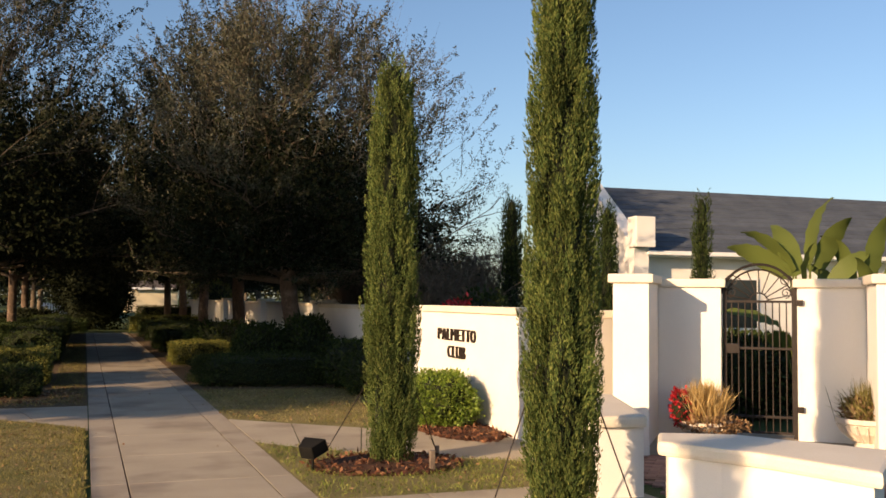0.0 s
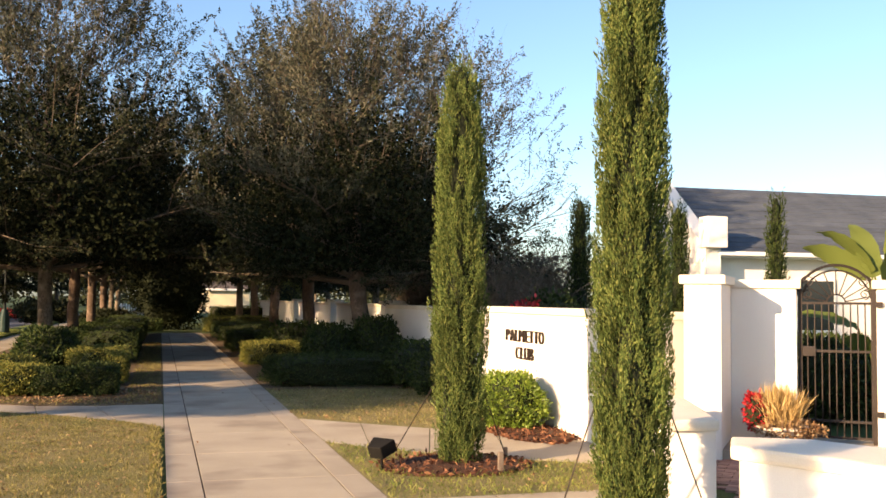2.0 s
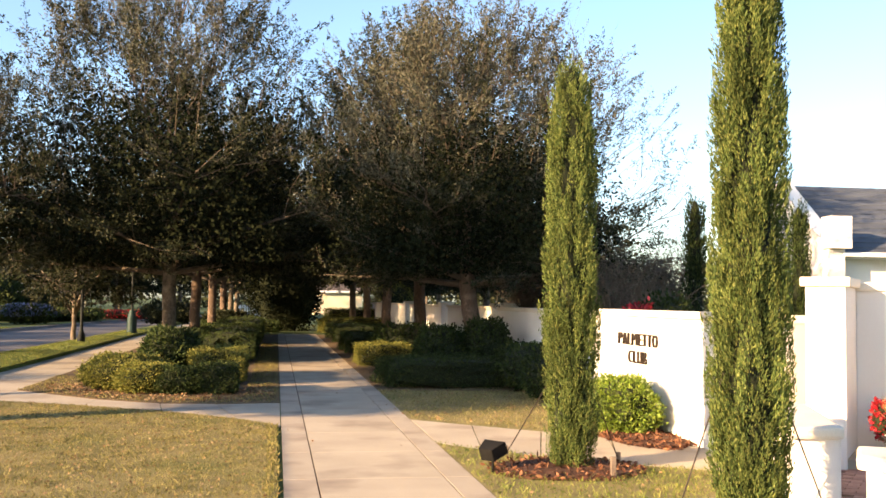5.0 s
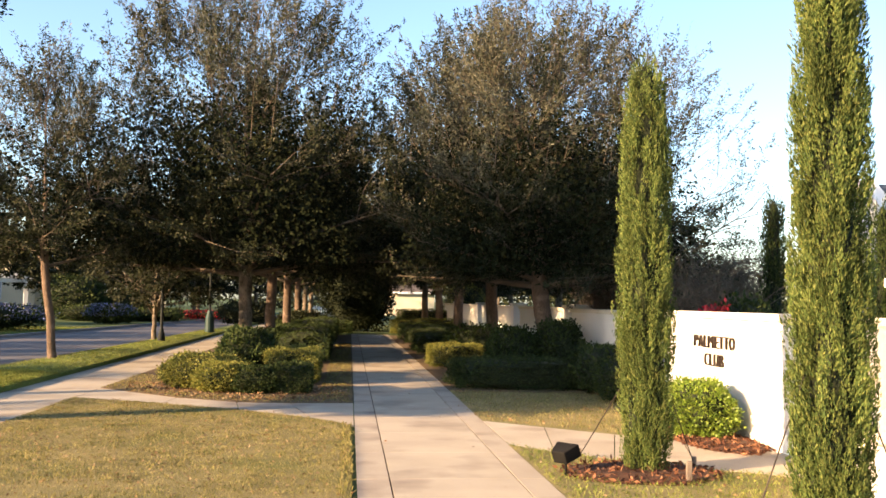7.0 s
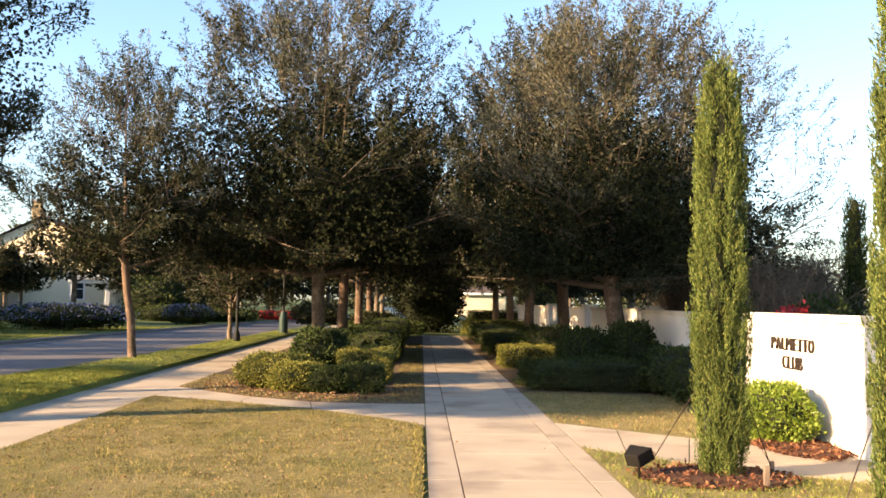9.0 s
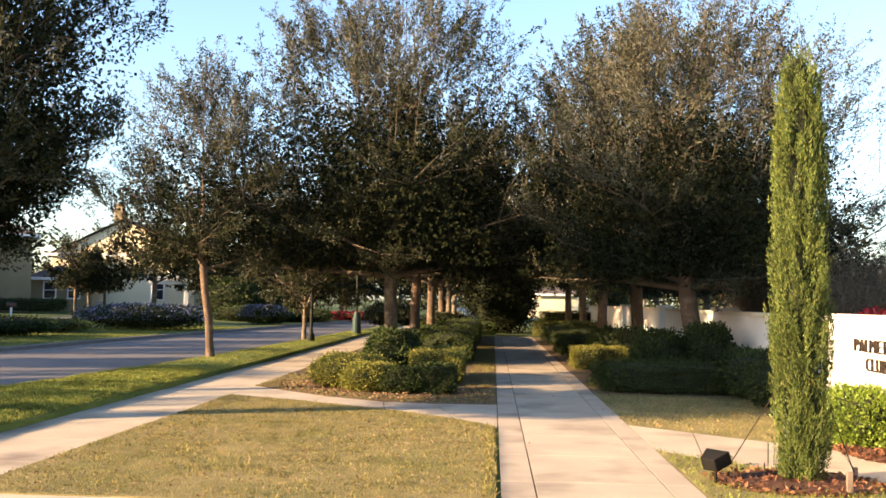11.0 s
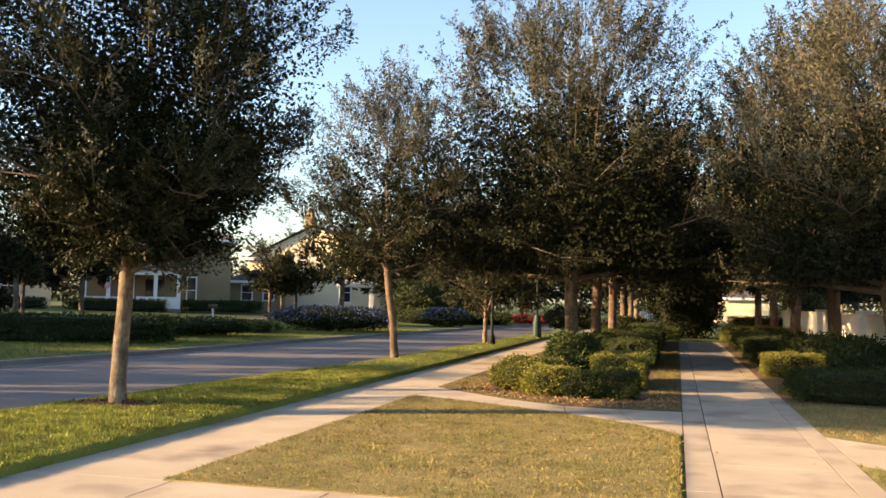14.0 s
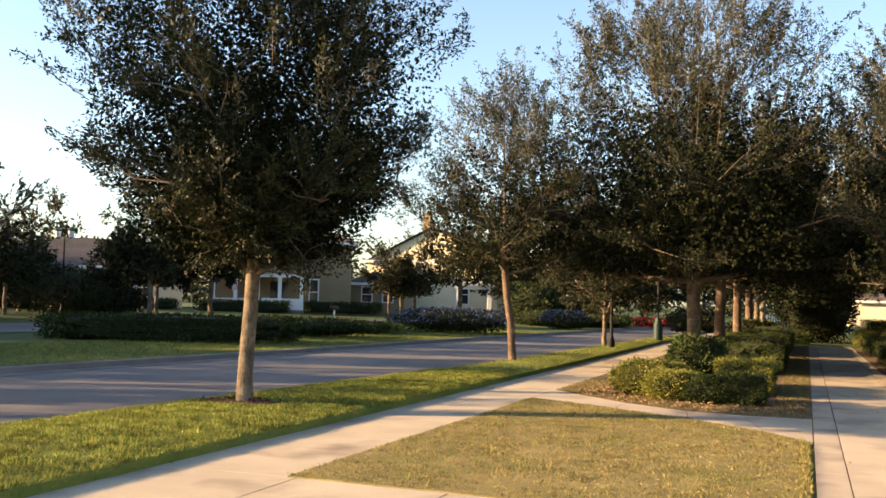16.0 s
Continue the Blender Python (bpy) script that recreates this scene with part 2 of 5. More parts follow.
class Geo:
    """Gathers vertices and faces for one mesh."""

    def __init__(self):
        self.v, self.f = [], []

    def add(self, verts, faces):
        k = len(self.v)
        self.v.extend(tuple(p) for p in verts)
        self.f.extend(tuple(i + k for i in face) for face in faces)
        return self

    def box(self, x0, x1, y0, y1, z0, z1):
        return self.add([(x, y, z) for z in (z0, z1) for y in (y0, y1) for x in (x0, x1)],
                        [(0, 2, 3, 1), (4, 5, 7, 6), (0, 1, 5, 4), (2, 6, 7, 3), (0, 4, 6, 2), (1, 3, 7, 5)])

    def prism(self, poly, z0, z1):
        n = len(poly)
        return self.add([(x, y, z0) for x, y in poly] + [(x, y, z1) for x, y in poly],
                        [tuple(range(n - 1, -1, -1)), tuple(range(n, 2 * n))] + [(i, (i + 1) % n, n + (i + 1) % n, n + i) for i in range(n)])

    def tube(self, pts, radii, sides=6, closed=False):
        pts = [Vector(p) for p in pts]
        if not isinstance(radii, (list, tuple)):
            radii = [radii] * len(pts)
        rings, side = [], None
        for i, p in enumerate(pts):
            way = (pts[min(i + 1, len(pts) - 1)] - pts[max(i - 1, 0)])
            way = way.normalized() if way.length > 1e-9 else Vector((0, 0, 1))
            if side is None:
                side = way.orthogonal().normalized()
            side = (side - way * side.dot(way))
            side = side.normalized() if side.length > 1e-6 else way.orthogonal().normalized()
            other = way.cross(side)
            rings.append([p + radii[i] * (math.cos(a) * side + math.sin(a) * other) for a in (2 * math.pi * k / sides for k in range(sides))])
        faces = []
        for i in range(len(pts) - 1):
            for k in range(sides):
                j = (k + 1) % sides
                faces.append((i * sides + k, i * sides + j, (i + 1) * sides + j, (i + 1) * sides + k))
        faces.append(tuple(range(sides - 1, -1, -1)))
        faces.append(tuple(range((len(pts) - 1) * sides, len(pts) * sides)))
        return self.add([p for r in rings for p in r], faces)

    def lathe(self, profile, sides=16, at=(0, 0, 0)):
        v = [(at[0] + r * math.cos(2 * math.pi * k / sides), at[1] + r * math.sin(2 * math.pi * k / sides), at[2] + z) for r, z in profile for k in range(sides)]
        f = [(i * sides + k, i * sides + (k + 1) % sides, (i + 1) * sides + (k + 1) % sides, (i + 1) * sides + k) for i in range(len(profile) - 1) for k in range(sides)]
        f += [tuple(range(sides - 1, -1, -1)), tuple(range((len(profile) - 1) * sides, len(profile) * sides))]
        return self.add(v, f)

    def moved(self, m):
        self.v = [tuple(m @ Vector(p)) for p in self.v]
        return self

    def mesh(self, name, mat, bevel=0.0, smooth=False):
        me = bpy.data.meshes.new(name)
        me.from_pydata(self.v, [], self.f)
        if bevel:
            bm = bmesh.new()
            bm.from_mesh(me)
            edges = [e for e in bm.edges if len(e.link_faces) == 2 and e.calc_face_angle(0) > 0.6]
            bmesh.ops.bevel(bm, geom=edges, offset=bevel, segments=2, affect='EDGES', profile=0.6)
            bm.to_mesh(me)
            bm.free()
        me.materials.append(mat)
        if smooth:
            me.shade_smooth()
        return me


def part(name, geo, mat, parent=None, label="", bevel=0.0, smooth=False):
    ob = new(name, geo.mesh(name, mat, bevel, smooth) if isinstance(geo, Geo) else geo)
    if parent is not None:
        ob.parent = parent
    if label:
        ob["label"] = label
    return ob


def thing(name, label, category, at=(0, 0, 0), turn=0.0, group="", kind=""):
    ob = new(name)
    ob.empty_display_size = 0.1
    ob.matrix_world = pose(*at, 0, 0, turn)
    return tagged(ob, label, category, group, kind)


def structure(name, geo, mat, label, category, bevel=0.0):
    return tagged(part(name, geo, mat, None, "", bevel), label, category, "", "structure")


def quads_mesh(name, corners, mat):
    """A mesh of loose quads from an array (n, 4, 3)."""
    n = len(corners)
    me = bpy.data.meshes.new(name)
    me.vertices.add(4 * n)
    me.vertices.foreach_set("co", np.asarray(corners, np.float32).ravel())
    me.loops.add(4 * n)
    me.loops.foreach_set("vertex_index", np.arange(4 * n, dtype=np.int32))
    me.polygons.add(n)
    me.polygons.foreach_set("loop_start", np.arange(0, 4 * n, 4, dtype=np.int32))
    me.update(calc_edges=True)
    me.materials.append(mat)
    return me


def units(a):
    return a / np.maximum(np.linalg.norm(a, axis=-1, keepdims=True), 1e-9)


def leaves(rng, at, length, width, lean=None, spread=1.0):
    """Diamond leaves at the places (n, 3): each points along lean + a random way."""
    n = len(at)
    way = rng.normal(size=(n, 3)) * spread
    if lean is not None:
        way = way + lean
    way = units(way)
    side = units(np.cross(way, rng.normal(size=(n, 3))))
    ln = (length * rng.uniform(0.65, 1.3, n))[:, None]
    wd = (width * rng.uniform(0.7, 1.25, n))[:, None]
    mid = at + way * ln * 0.45
    return np.stack([at, mid + side * wd * 0.5, at + way * ln, mid - side * wd * 0.5], 1)


def inside(poly, pts):
    """Which of the points (n, 2) lie within the polygon."""
    ok = np.zeros(len(pts), bool)
    for (x0, y0), (x1, y1) in zip(poly, poly[1:] + poly[:1]):
        cross = ((y0 > pts[:, 1]) != (y1 > pts[:, 1]))
        ok ^= cross & (pts[:, 0] < (x1 - x0) * (pts[:, 1] - y0) / ((y1 - y0) or 1e-9) + x0)
    return ok


def scatter(rng, poly, per_m2):
    p = np.array(poly)
    lo, hi = p.min(0), p.max(0)
    n = int(per_m2 * np.prod(hi - lo))
    pts = rng.uniform(lo, hi, (n, 2))
    return pts[inside(poly, pts)]


def lerp_table(table):
    ys, xs = zip(*table)
    return lambda y: float(np.interp(y, ys, xs))


# ---------------------------------------------------------------- ground, road, pavements
near_edge = lerp_table([(-60, -10.4), (0, -9.3), (8.5, -8.75), (12, -8.4), (20, -7.75), (30, -7.3), (48, -6.95), (62, -6.4), (80, -5.0), (105, -2.0), (140, 6.0), (220, 30.0)])
far_edge = lerp_table([(-60, -18.2), (0, -17.0), (15, -15.9), (25, -15.0), (36, -14.4), (52, -13.0), (75, -10.9), (105, -7.6), (140, 0.0), (220, 22.0)])
ROAD_Z = -0.14


def rise(x):
    """Height of the ground on the far side of the road."""
    return float(np.interp(-x, [17, 46, 90, 700], [0.0, 0.45, 0.5, 0.5]))


rows_y = [-500, -120, -60, -30, -10, 0, 6, 10, 14, 18, 22, 26, 30, 36, 42, 48, 55, 62, 70, 80, 92, 105, 120, 140, 170, 220, 420, 1500]
g = Geo()
cols = 14
for y in rows_y:
    ne, fe = near_edge(y), far_edge(y)
    for x, z in [(-1500, 0.5), (-200, 0.5), (-90, 0.5), (-62, 0.46), (-46, 0.45), (-32, None), (fe - 2.2, None), (fe - 0.16, 0.0), (fe - 0.15, ROAD_Z - 0.01),
                 (ne + 0.15, ROAD_Z - 0.01), (ne + 0.16, -0.02), (-3.0 if ne < -4 else ne + 3, -0.02), (60, -0.02), (1500, -0.02)]:
        g.v.append((x, y, rise(x) - 0.02 if z is None else z))
for r in range(len(rows_y) - 1):
    for c in range(cols - 1):
        g.f.append((r * cols + c, r * cols + c + 1, (r + 1) * cols + c + 1, (r + 1) * cols + c))
structure("ground", g, M_GROUND, "dry winter turf and soil running out to the horizon", "ground")

g = Geo()
for y in rows_y[1:-2]:
    g.v += [(far_edge(y) - 0.1, y, ROAD_Z), (near_edge(y) + 0.1, y, ROAD_Z)]
g.f = [(2 * k, 2 * k + 1, 2 * k + 3, 2 * k + 2) for k in range(len(rows_y) - 4)]
structure("road", g, M_ASPHALT, "worn grey asphalt street with long low shadows", "road")


def kerb(name, edge, sign):
    g = Geo()
    prof = [(-0.02, ROAD_Z - 0.05), (0.42, ROAD_Z - 0.05), (0.42, ROAD_Z + 0.008), (0.17, ROAD_Z + 0.03), (0.13, 0.0), (0.10, 0.012), (-0.02, 0.012)]
    ys = [-30 + 2.0 * k for k in range(66)]
    for y in ys:
        for dx, z in prof:
            g.v.append((edge(y) + sign * dx + sign * 0.03, y, z))
    n = len(prof)
    for k in range(len(ys) - 1):
        for i in range(n):
            j = (i + 1) % n
            f = (k * n + i, k * n + j, (k + 1) * n + j, (k + 1) * n + i)
            g.f.append(f if sign < 0 else f[::-1])
    return structure(name, g, M_KERB, "weathered concrete kerb and gutter along the street", "kerb")


kerb("kerb", near_edge, -1)
kerb("kerb", far_edge, 1)

SW0, SW1 = 0.09, 1.87        # the long walk between the trees
ST0, ST1 = -5.80, -4.42      # the walk along the street
pavement = thing("pavement", "pale concrete walks with scored joints and border bands", "pavement", kind="structure")


def slab(poly, mat=None, name="slab", z=0.0):
    c = np.mean(poly, 0)
    inset = [(x + (c[0] - x) * 0.007 / max(0.1, abs(c[0] - x)), y + (c[1] - y) * 0.005 / max(0.3, abs(c[1] - y))) for x, y in poly]
    area = sum(x0 * y1 - x1 * y0 for (x0, y0), (x1, y1) in zip(poly, poly[1:] + poly[:1]))
    return part(name, Geo().prism(inset if area > 0 else inset[::-1], -0.10, z), mat or M_CONC, pavement, bevel=0.002)


part("joint_bed", Geo().box(SW0 + 0.01, SW1 - 0.01, -6, 45, -0.09, -0.014).box(ST0 + 0.01, ST1 - 0.01, -6, 120, -0.09, -0.03), M_MULCH, pavement)
bands = (SW0, 0.40, 1.59, SW1)
y = -5.0
while y < 45:
    step = 1.55
    for k, (a, b) in enumerate(zip(bands, bands[1:])):
        slab([(a, y), (b, y), (b, y + step), (a, y + step)], M_CONC if k == 1 else M_CONCBAND)
    y += step
for y in [3.2 - 1.5 * k for k in range(1, 6)] + [7.76 + 1.5 * k for k in range(60)]:
    slab([(ST0, y), (ST1, y), (ST1, y + 1.5), (ST0, y + 1.5)])
# cross walk at the visitor's feet, from the street to the club
for k in range(7):
    x0 = ST0 + k * (SW0 - ST0) / 4 if k < 4 else SW1 + (k - 4) * 0.9
    x1 = ST0 + (k + 1) * (SW0 - ST0) / 4 if k < 4 else SW1 + (k - 3) * 0.9
    slab([(x0, 3.2), (x1, 3.2), (x1, 7.76), (x0, 7.76)])
# slanting walks to either side
LEFT_UP = [(SW0, 15.47), (-0.9, 15.38), (-1.75, 15.5), (-2.8, 16.15), (ST1, 17.75)]
LEFT_LOW = [(SW0, 12.70), (-0.5, 13.45), (-1.6, 14.42), (-2.9, 15.25), (ST1, 16.05)]
for k in range(4):
    slab([LEFT_UP[k], LEFT_UP[k + 1], LEFT_LOW[k + 1], LEFT_LOW[k]])
RIGHT_UP = [(SW1, 13.26), (2.6, 12.6), (3.37, 11.94), (4.05, 11.35), (4.90, 10.45)]
RIGHT_LOW = [(SW1, 11.10), (2.3, 10.55), (2.84, 10.06), (3.55, 9.5), (4.75, 8.75)]
for k in range(4):
    slab([RIGHT_LOW[k], RIGHT_LOW[k + 1], RIGHT_UP[k + 1], RIGHT_UP[k]])
slab([(4.75, 8.75), (4.9, 7.9), (5.6, 8.85), (4.90, 10.40)], M_CONCBAND)

LAWN = [(SW0 - 0.05, 7.76), (SW0 - 0.05, 12.76), (-0.5, 13.45), (-1.6, 14.42), (-2.9, 15.25), (ST1, 16.05), (ST1, 7.76)]
BED = [(SW1, 7.76), (3.62, 7.64), (4.4, 8.6), (4.75, 8.75), (3.55, 9.5), (2.84, 10.06), (2.3, 10.55), (SW1, 11.10)]
RIGHT_LAWN = [(SW1, 13.26), (2.6, 12.6), (3.37, 11.94), (4.05, 11.35), (4.85, 12.4), (5.3, 17.2), (SW1, 17.6)]
for poly, name, label in ((LAWN, "lawn_main", "straw-coloured winter lawn strewn with fallen leaves"), (BED, "lawn_bed", "thin green and brown turf round a cypress"), (RIGHT_LAWN, "lawn_side", "brown shaded turf beside the wall")):
    area = sum(x0 * y1 - x1 * y0 for (x0, y0), (x1, y1) in zip(poly, poly[1:] + poly[:1]))
    structure(name, Geo().prism(poly if area > 0 else poly[::-1], -0.06, 0.010 if name == "lawn_main" else -0.003), M_LAWN, label, "lawn")
vy = [-6, 2, 8.5, 12, 16, 20, 25, 30, 38, 48, 62, 80]
g = Geo()
for yy in vy:
    xn = near_edge(yy) + 0.1
    g.v.append((ST0 + 0.003, yy, -0.06))
    for k in range(6):
        s = k / 5
        g.v.append((ST0 + (xn - ST0) * s, yy, 0.085 + 0.065 * math.sin(math.pi * s) ** 0.6))
for r in range(len(vy) - 1):
    for k in range(6):
        g.f.append((r * 7 + k, r * 7 + k + 7, r * 7 + k + 8, r * 7 + k + 1))
structure("verge", g, M_VERGE, "thick green turf strip between walk and street", "verge")


def grass(name, pts, z, height, mat, label, seed, lean=0.5):
    rng = np.random.default_rng(seed)
    at = np.column_stack([pts, z if np.ndim(z) else np.full(len(pts), z)])
    q = leaves(rng, at, height, height * 0.16, np.array([0, 0, 1.0]), lean)
    return tagged(part(name, quads_mesh(name, q, mat), None), label, "grass", "", "stuff")


rg = np.random.default_rng(5)
pts = scatter(rg, LAWN, 2600)
lump = np.array([noise.noise(Vector((x * 1.7, v * 1.7, 3.0))) + 1.0 * noise.noise(Vector((x * 6.5, v * 6.5, 9.0))) for x, v in pts])
grass("lawn_grass", pts, 0.006, 0.030 + 0.013 * lump.clip(-0.7, 1), M_BLADE, "short dry straw and olive grass blades", 1, 0.7)
edge_strip = scatter(rg, [(SW0 - 0.16, 7.8), (SW0 - 0.03, 7.8), (SW0 - 0.03, 12.7), (SW0 - 0.16, 12.85)], 1100)
grass("edge_grass", edge_strip, 0.004, 0.055, M_BLADE, "longer ragged grass along the walk's edge", 6, 0.45)
edge_strip = scatter(rg, [(ST0 - 0.09, 5), (ST0 + 0.012, 5), (ST0 + 0.012, 30), (ST0 - 0.09, 30)], 2600)
grass("edge_grass", edge_strip, np.where(edge_strip[:, 0] > ST0 - 0.01, rg.uniform(0.0, 0.08, len(edge_strip)), 0.07), 0.05, M_BLADEGREEN, "ragged green grass along the street walk's edge", 7, 0.6)
pts = scatter(rg, BED, 900)
grass("bed_grass", pts, 0.004, 0.045, M_BLADEGREEN, "short green grass blades in the bed", 2, 0.7)
pts = scatter(rg, RIGHT_LAWN, 500)
grass("side_grass", pts, 0.004, 0.045, M_BLADE, "short dry grass blades beside the wall", 3, 0.7)
VERGE = [(ST0, 4), (ST0, 46)] + [(near_edge(v) + 0.1, v) for v in (46, 38, 30, 25, 20, 16, 12, 8.5, 4)]
pts = np.concatenate([scatter(rg, [p for p in VERGE], 520), scatter(rg, [(ST0, 4), (ST0, 20), (near_edge(20), 20), (near_edge(4), 4)], 2300)])
pts = pts[np.hypot((pts[:, 0] + 7.42) / 0.7, (pts[:, 1] - 11.7) / 0.42) > rg.uniform(0.75, 1.1, len(pts))]
sv = np.array([(ST0 - x) / (ST0 - near_edge(v) - 0.1) for x, v in pts]).clip(0, 1)
grass("verge_grass", pts, 0.080 + 0.065 * np.sin(np.pi * sv).clip(0, 1) ** 0.6, 0.05 + 0.022 * np.array([noise.noise(Vector((x * 2.4, v * 1.6, 5.0))) + noise.noise(Vector((x * 7, v * 7, 2.0))) for x, v in pts]).clip(-1, 1), M_BLADEGREEN, "lush broad green grass blades", 4, 0.55)

FAR_VERGE = [(far_edge(v) - 0.2, v) for v in (16, 22, 28, 36, 44, 52)] + [(far_edge(v) - 6.5, v) for v in (52, 44, 36, 28, 22, 16)]
pts = scatter(rg, FAR_VERGE, 330)
grass("far_verge_grass", pts, np.array([rise(x) - 0.02 for x, v in pts]), 0.07, M_BLADEGREEN, "green mown grass along the far kerb", 8, 0.6)


def litter(name, poly, per_m2, label, seed, size=0.042, lift=0.0):
    rng = np.random.default_rng(seed)
    p = scatter(rng, poly, per_m2)
    at = np.column_stack([p, lift + rng.uniform(0.015, 0.035, len(p))])
    way = rng.normal(size=(len(p), 3)) * (1, 1, 0.25)
    q = leaves(rng, at, size, size * 0.55, way * 3, 0.2)
    return tagged(part(name, quads_mesh(name, q, M_LITTER), None), label, "fallen leaves", "", "stuff")


litter("fallen_leaves", LAWN, 55, "dry brown and tan leaves scattered on turf", 11, 0.032, 0.004)
litter("fallen_leaves", RIGHT_LAWN, 25, "dry brown leaves scattered on shaded turf", 12)
litter("fallen_leaves", BED, 14, "few dry leaves on the turf", 13)
litter("fallen_leaves", [(SW0, 7), (SW1, 7), (SW1, 30), (SW0, 30)], 0.8, "single dry leaves on the walk", 14)

# ---------------------------------------------------------------- club walls and gate
def wall_run(name, a, b, thick, height, label, cap=0.09, over=0.045, side=1):
    """A stucco wall from a to b (front line), thickened to its right-hand side, with a cast cap."""
    a, b = Vector(a), Vector(b)
    d = (b - a).normalized()
    w = thing(name, label, "wall", (a.x, a.y, 0), math.degrees(math.atan2(d.y, d.x)), kind="structure")
    ln = (b - a).length
    s = -side * thick
    part("body", Geo().box(0, ln, min(0, s), max(0, s), -0.05, height - cap), M_STUCCO, w, bevel=0.008)
    part("coping", Geo().box(-over, ln + over, min(0, s) - over, max(0, s) + over, height - cap, height), M_CAP, w, "cream cast coping", bevel=0.014)
    return w


wall_run("wall_sign", (4.88, 14.28), (4.88, 9.35), 0.26, 1.56, "white stucco garden wall with cream coping, sunlit", side=-1)
wall_run("wall_link", (4.91, 9.50), (5.86, 9.74), 0.26, 1.54, "white stucco wall joining the garden wall to the entry pier", side=-1)
wall_run("wall_side", (5.42, 23.1), (5.42, 14.25), 0.26, 1.52, "white stucco garden wall shaded by trees", side=-1)
wall_run("pier_wall", (5.36, 23.7), (5.36, 23.2), 0.4, 1.6, "white stucco pier at the end of a wall", side=-1)
for k in range(4):
    y1 = 33.0 + 9.6 * k
    wall_run("wall_far", (5.9, y1), (5.9, y1 - 8.4), 0.26, 1.52, "white stucco garden wall dappled by leaves", side=-1)
    wall_run("pier_far", (5.8, y1 - 8.45), (5.8, y1 - 8.9), 0.42, 1.62, "white stucco pier between wall panels", side=-1)

# lettering on the sign wall
def letters(text, y_left, y_right, z_base, height, parent):
    widths = {"M": 1.18, "L": 0.78, "E": 0.82, "T": 0.86, "P": 0.86, "A": 1.0, "O": 1.02, "C": 0.92, "U": 0.94, "B": 0.88}
    total = sum(widths[c] for c in text)
    unit = (y_left - y_right) / total
    at = 0.0
    for c in text:
        cu = bpy.data.curves.new("letter", 'FONT')
        cu.body, cu.size, cu.extrude, cu.bevel_depth, cu.offset = c, 1.0, 0.02, 0.002, (-0.009 if c in "TEL" else -0.024)
        tmp = bpy.data.objects.new("letter", cu)
        me = bpy.data.meshes.new_from_object(tmp)
        bpy.data.objects.remove(tmp)
        bpy.data.curves.remove(cu)
        co = np.array([v.co[:] for v in me.vertices])
        lo, hi = co.min(0), co.max(0)
        w = widths[c] * unit * 0.72
        me.vertices.foreach_set("co", np.column_stack([(co[:, 0] - lo[0]) / (hi[0] - lo[0]) * w, (co[:, 1] - lo[1]) / (hi[1] - lo[1]) * height, co[:, 2] * 0.8]).astype(np.float32).ravel())
        me.update()
        me.materials.clear()
        me.materials.append(M_LETTER)
        # slab feet of the strokes
        ob = part("letter", me, None, parent)
        ob.matrix_local = Matrix.Translation((0, -at * unit, z_base)) @ Matrix(((0, 0, -1, 0), (-1, 0, 0, 0), (0, 1, 0, 0), (0, 0, 0, 1)))
        feet = {"P": [(0.12, 0)], "A": [(0.08, 0), (0.92, 0)], "L": [(0.14, 0), (0.14, 1)], "M": [(0.08, 0), (0.92, 0), (0.08, 1), (0.92, 1)], "T": [(0.5, 0)],
                "U": [(0.1, 1), (0.9, 1)], "E": [(0.1, 0), (0.1, 1)], "B": [(0.1, 0), (0.1, 1)]}.get(c, [])
        if feet:
            for fx, fz in feet:
                hw = 0.09 * widths[c] * unit
                part("serif", Geo().box(fx * w - hw, fx * w + hw, fz * height - (0.007 if fz else 0), fz * height + (0 if fz else 0.007), -0.012, 0.014), M_LETTER, ob)
        at += widths[c]


sign = thing("wall_lettering", "dark bronze capital letters reading PALMETTO CLUB on white stucco", "sign", (4.862, 13.16, 0))
letters("PALMETTO", 13.16, 11.70, 1.075, 0.165, sign)
sign_b = thing("wall_lettering", "dark bronze capital letters of a second line on white stucco", "sign", (4.862, 12.76, 0))
letters("CLUB", 12.76, 12.07, 0.835, 0.165, sign_b)

# the entry: u runs along the gate, v into the garden
U_TURN = -38.75
entry = pose(7.235, 9.005, 0, 0, 0, U_TURN)


def entry_at(u, v):
    p = entry @ Vector((u, v, 0))
    return (p.x, p.y, 0)


def entry_wall(name, u0, u1, v0, v1, height, label, cap=0.10, over=0.05):
    w = thing(name, label, "wall", (7.235, 9.005, 0), U_TURN, kind="structure")
    part("body", Geo().box(u0, u1, v0, v1, -0.05, height - cap), M_STUCCO, w, bevel=0.01)
    part("coping", Geo().box(u0 - over, u1 + over, v0 - over, v1 + over, height - cap, height), M_CAP, w, "cream cast coping", bevel=0.02)
    return w


for s in (-1, 1):
    a, b = sorted((s * 0.415, s * 1.13))
    entry_wall("entry_wall", a, b, 0.0, 0.30, 1.92, "white stucco gate wall with cream coping")
    a, b = sorted((s * 1.13, s * 1.52))
    entry_wall("entry_pier", a, b, -1.00, 0.304, 1.95, "tall white stucco entry pier with cream coping")

# wrought-iron gate
gate = thing("garden_gate", "closed black wrought-iron gate with sunburst and scrolls, between white piers", "gate", (7.235, 9.005, 0.10), U_TURN)
GW = 0.375
leaf_v = 0.12


def iron(name, pts, r, label="", sides=6):
    return part(name, Geo().tube(pts, r, sides), M_IRON, gate, label)


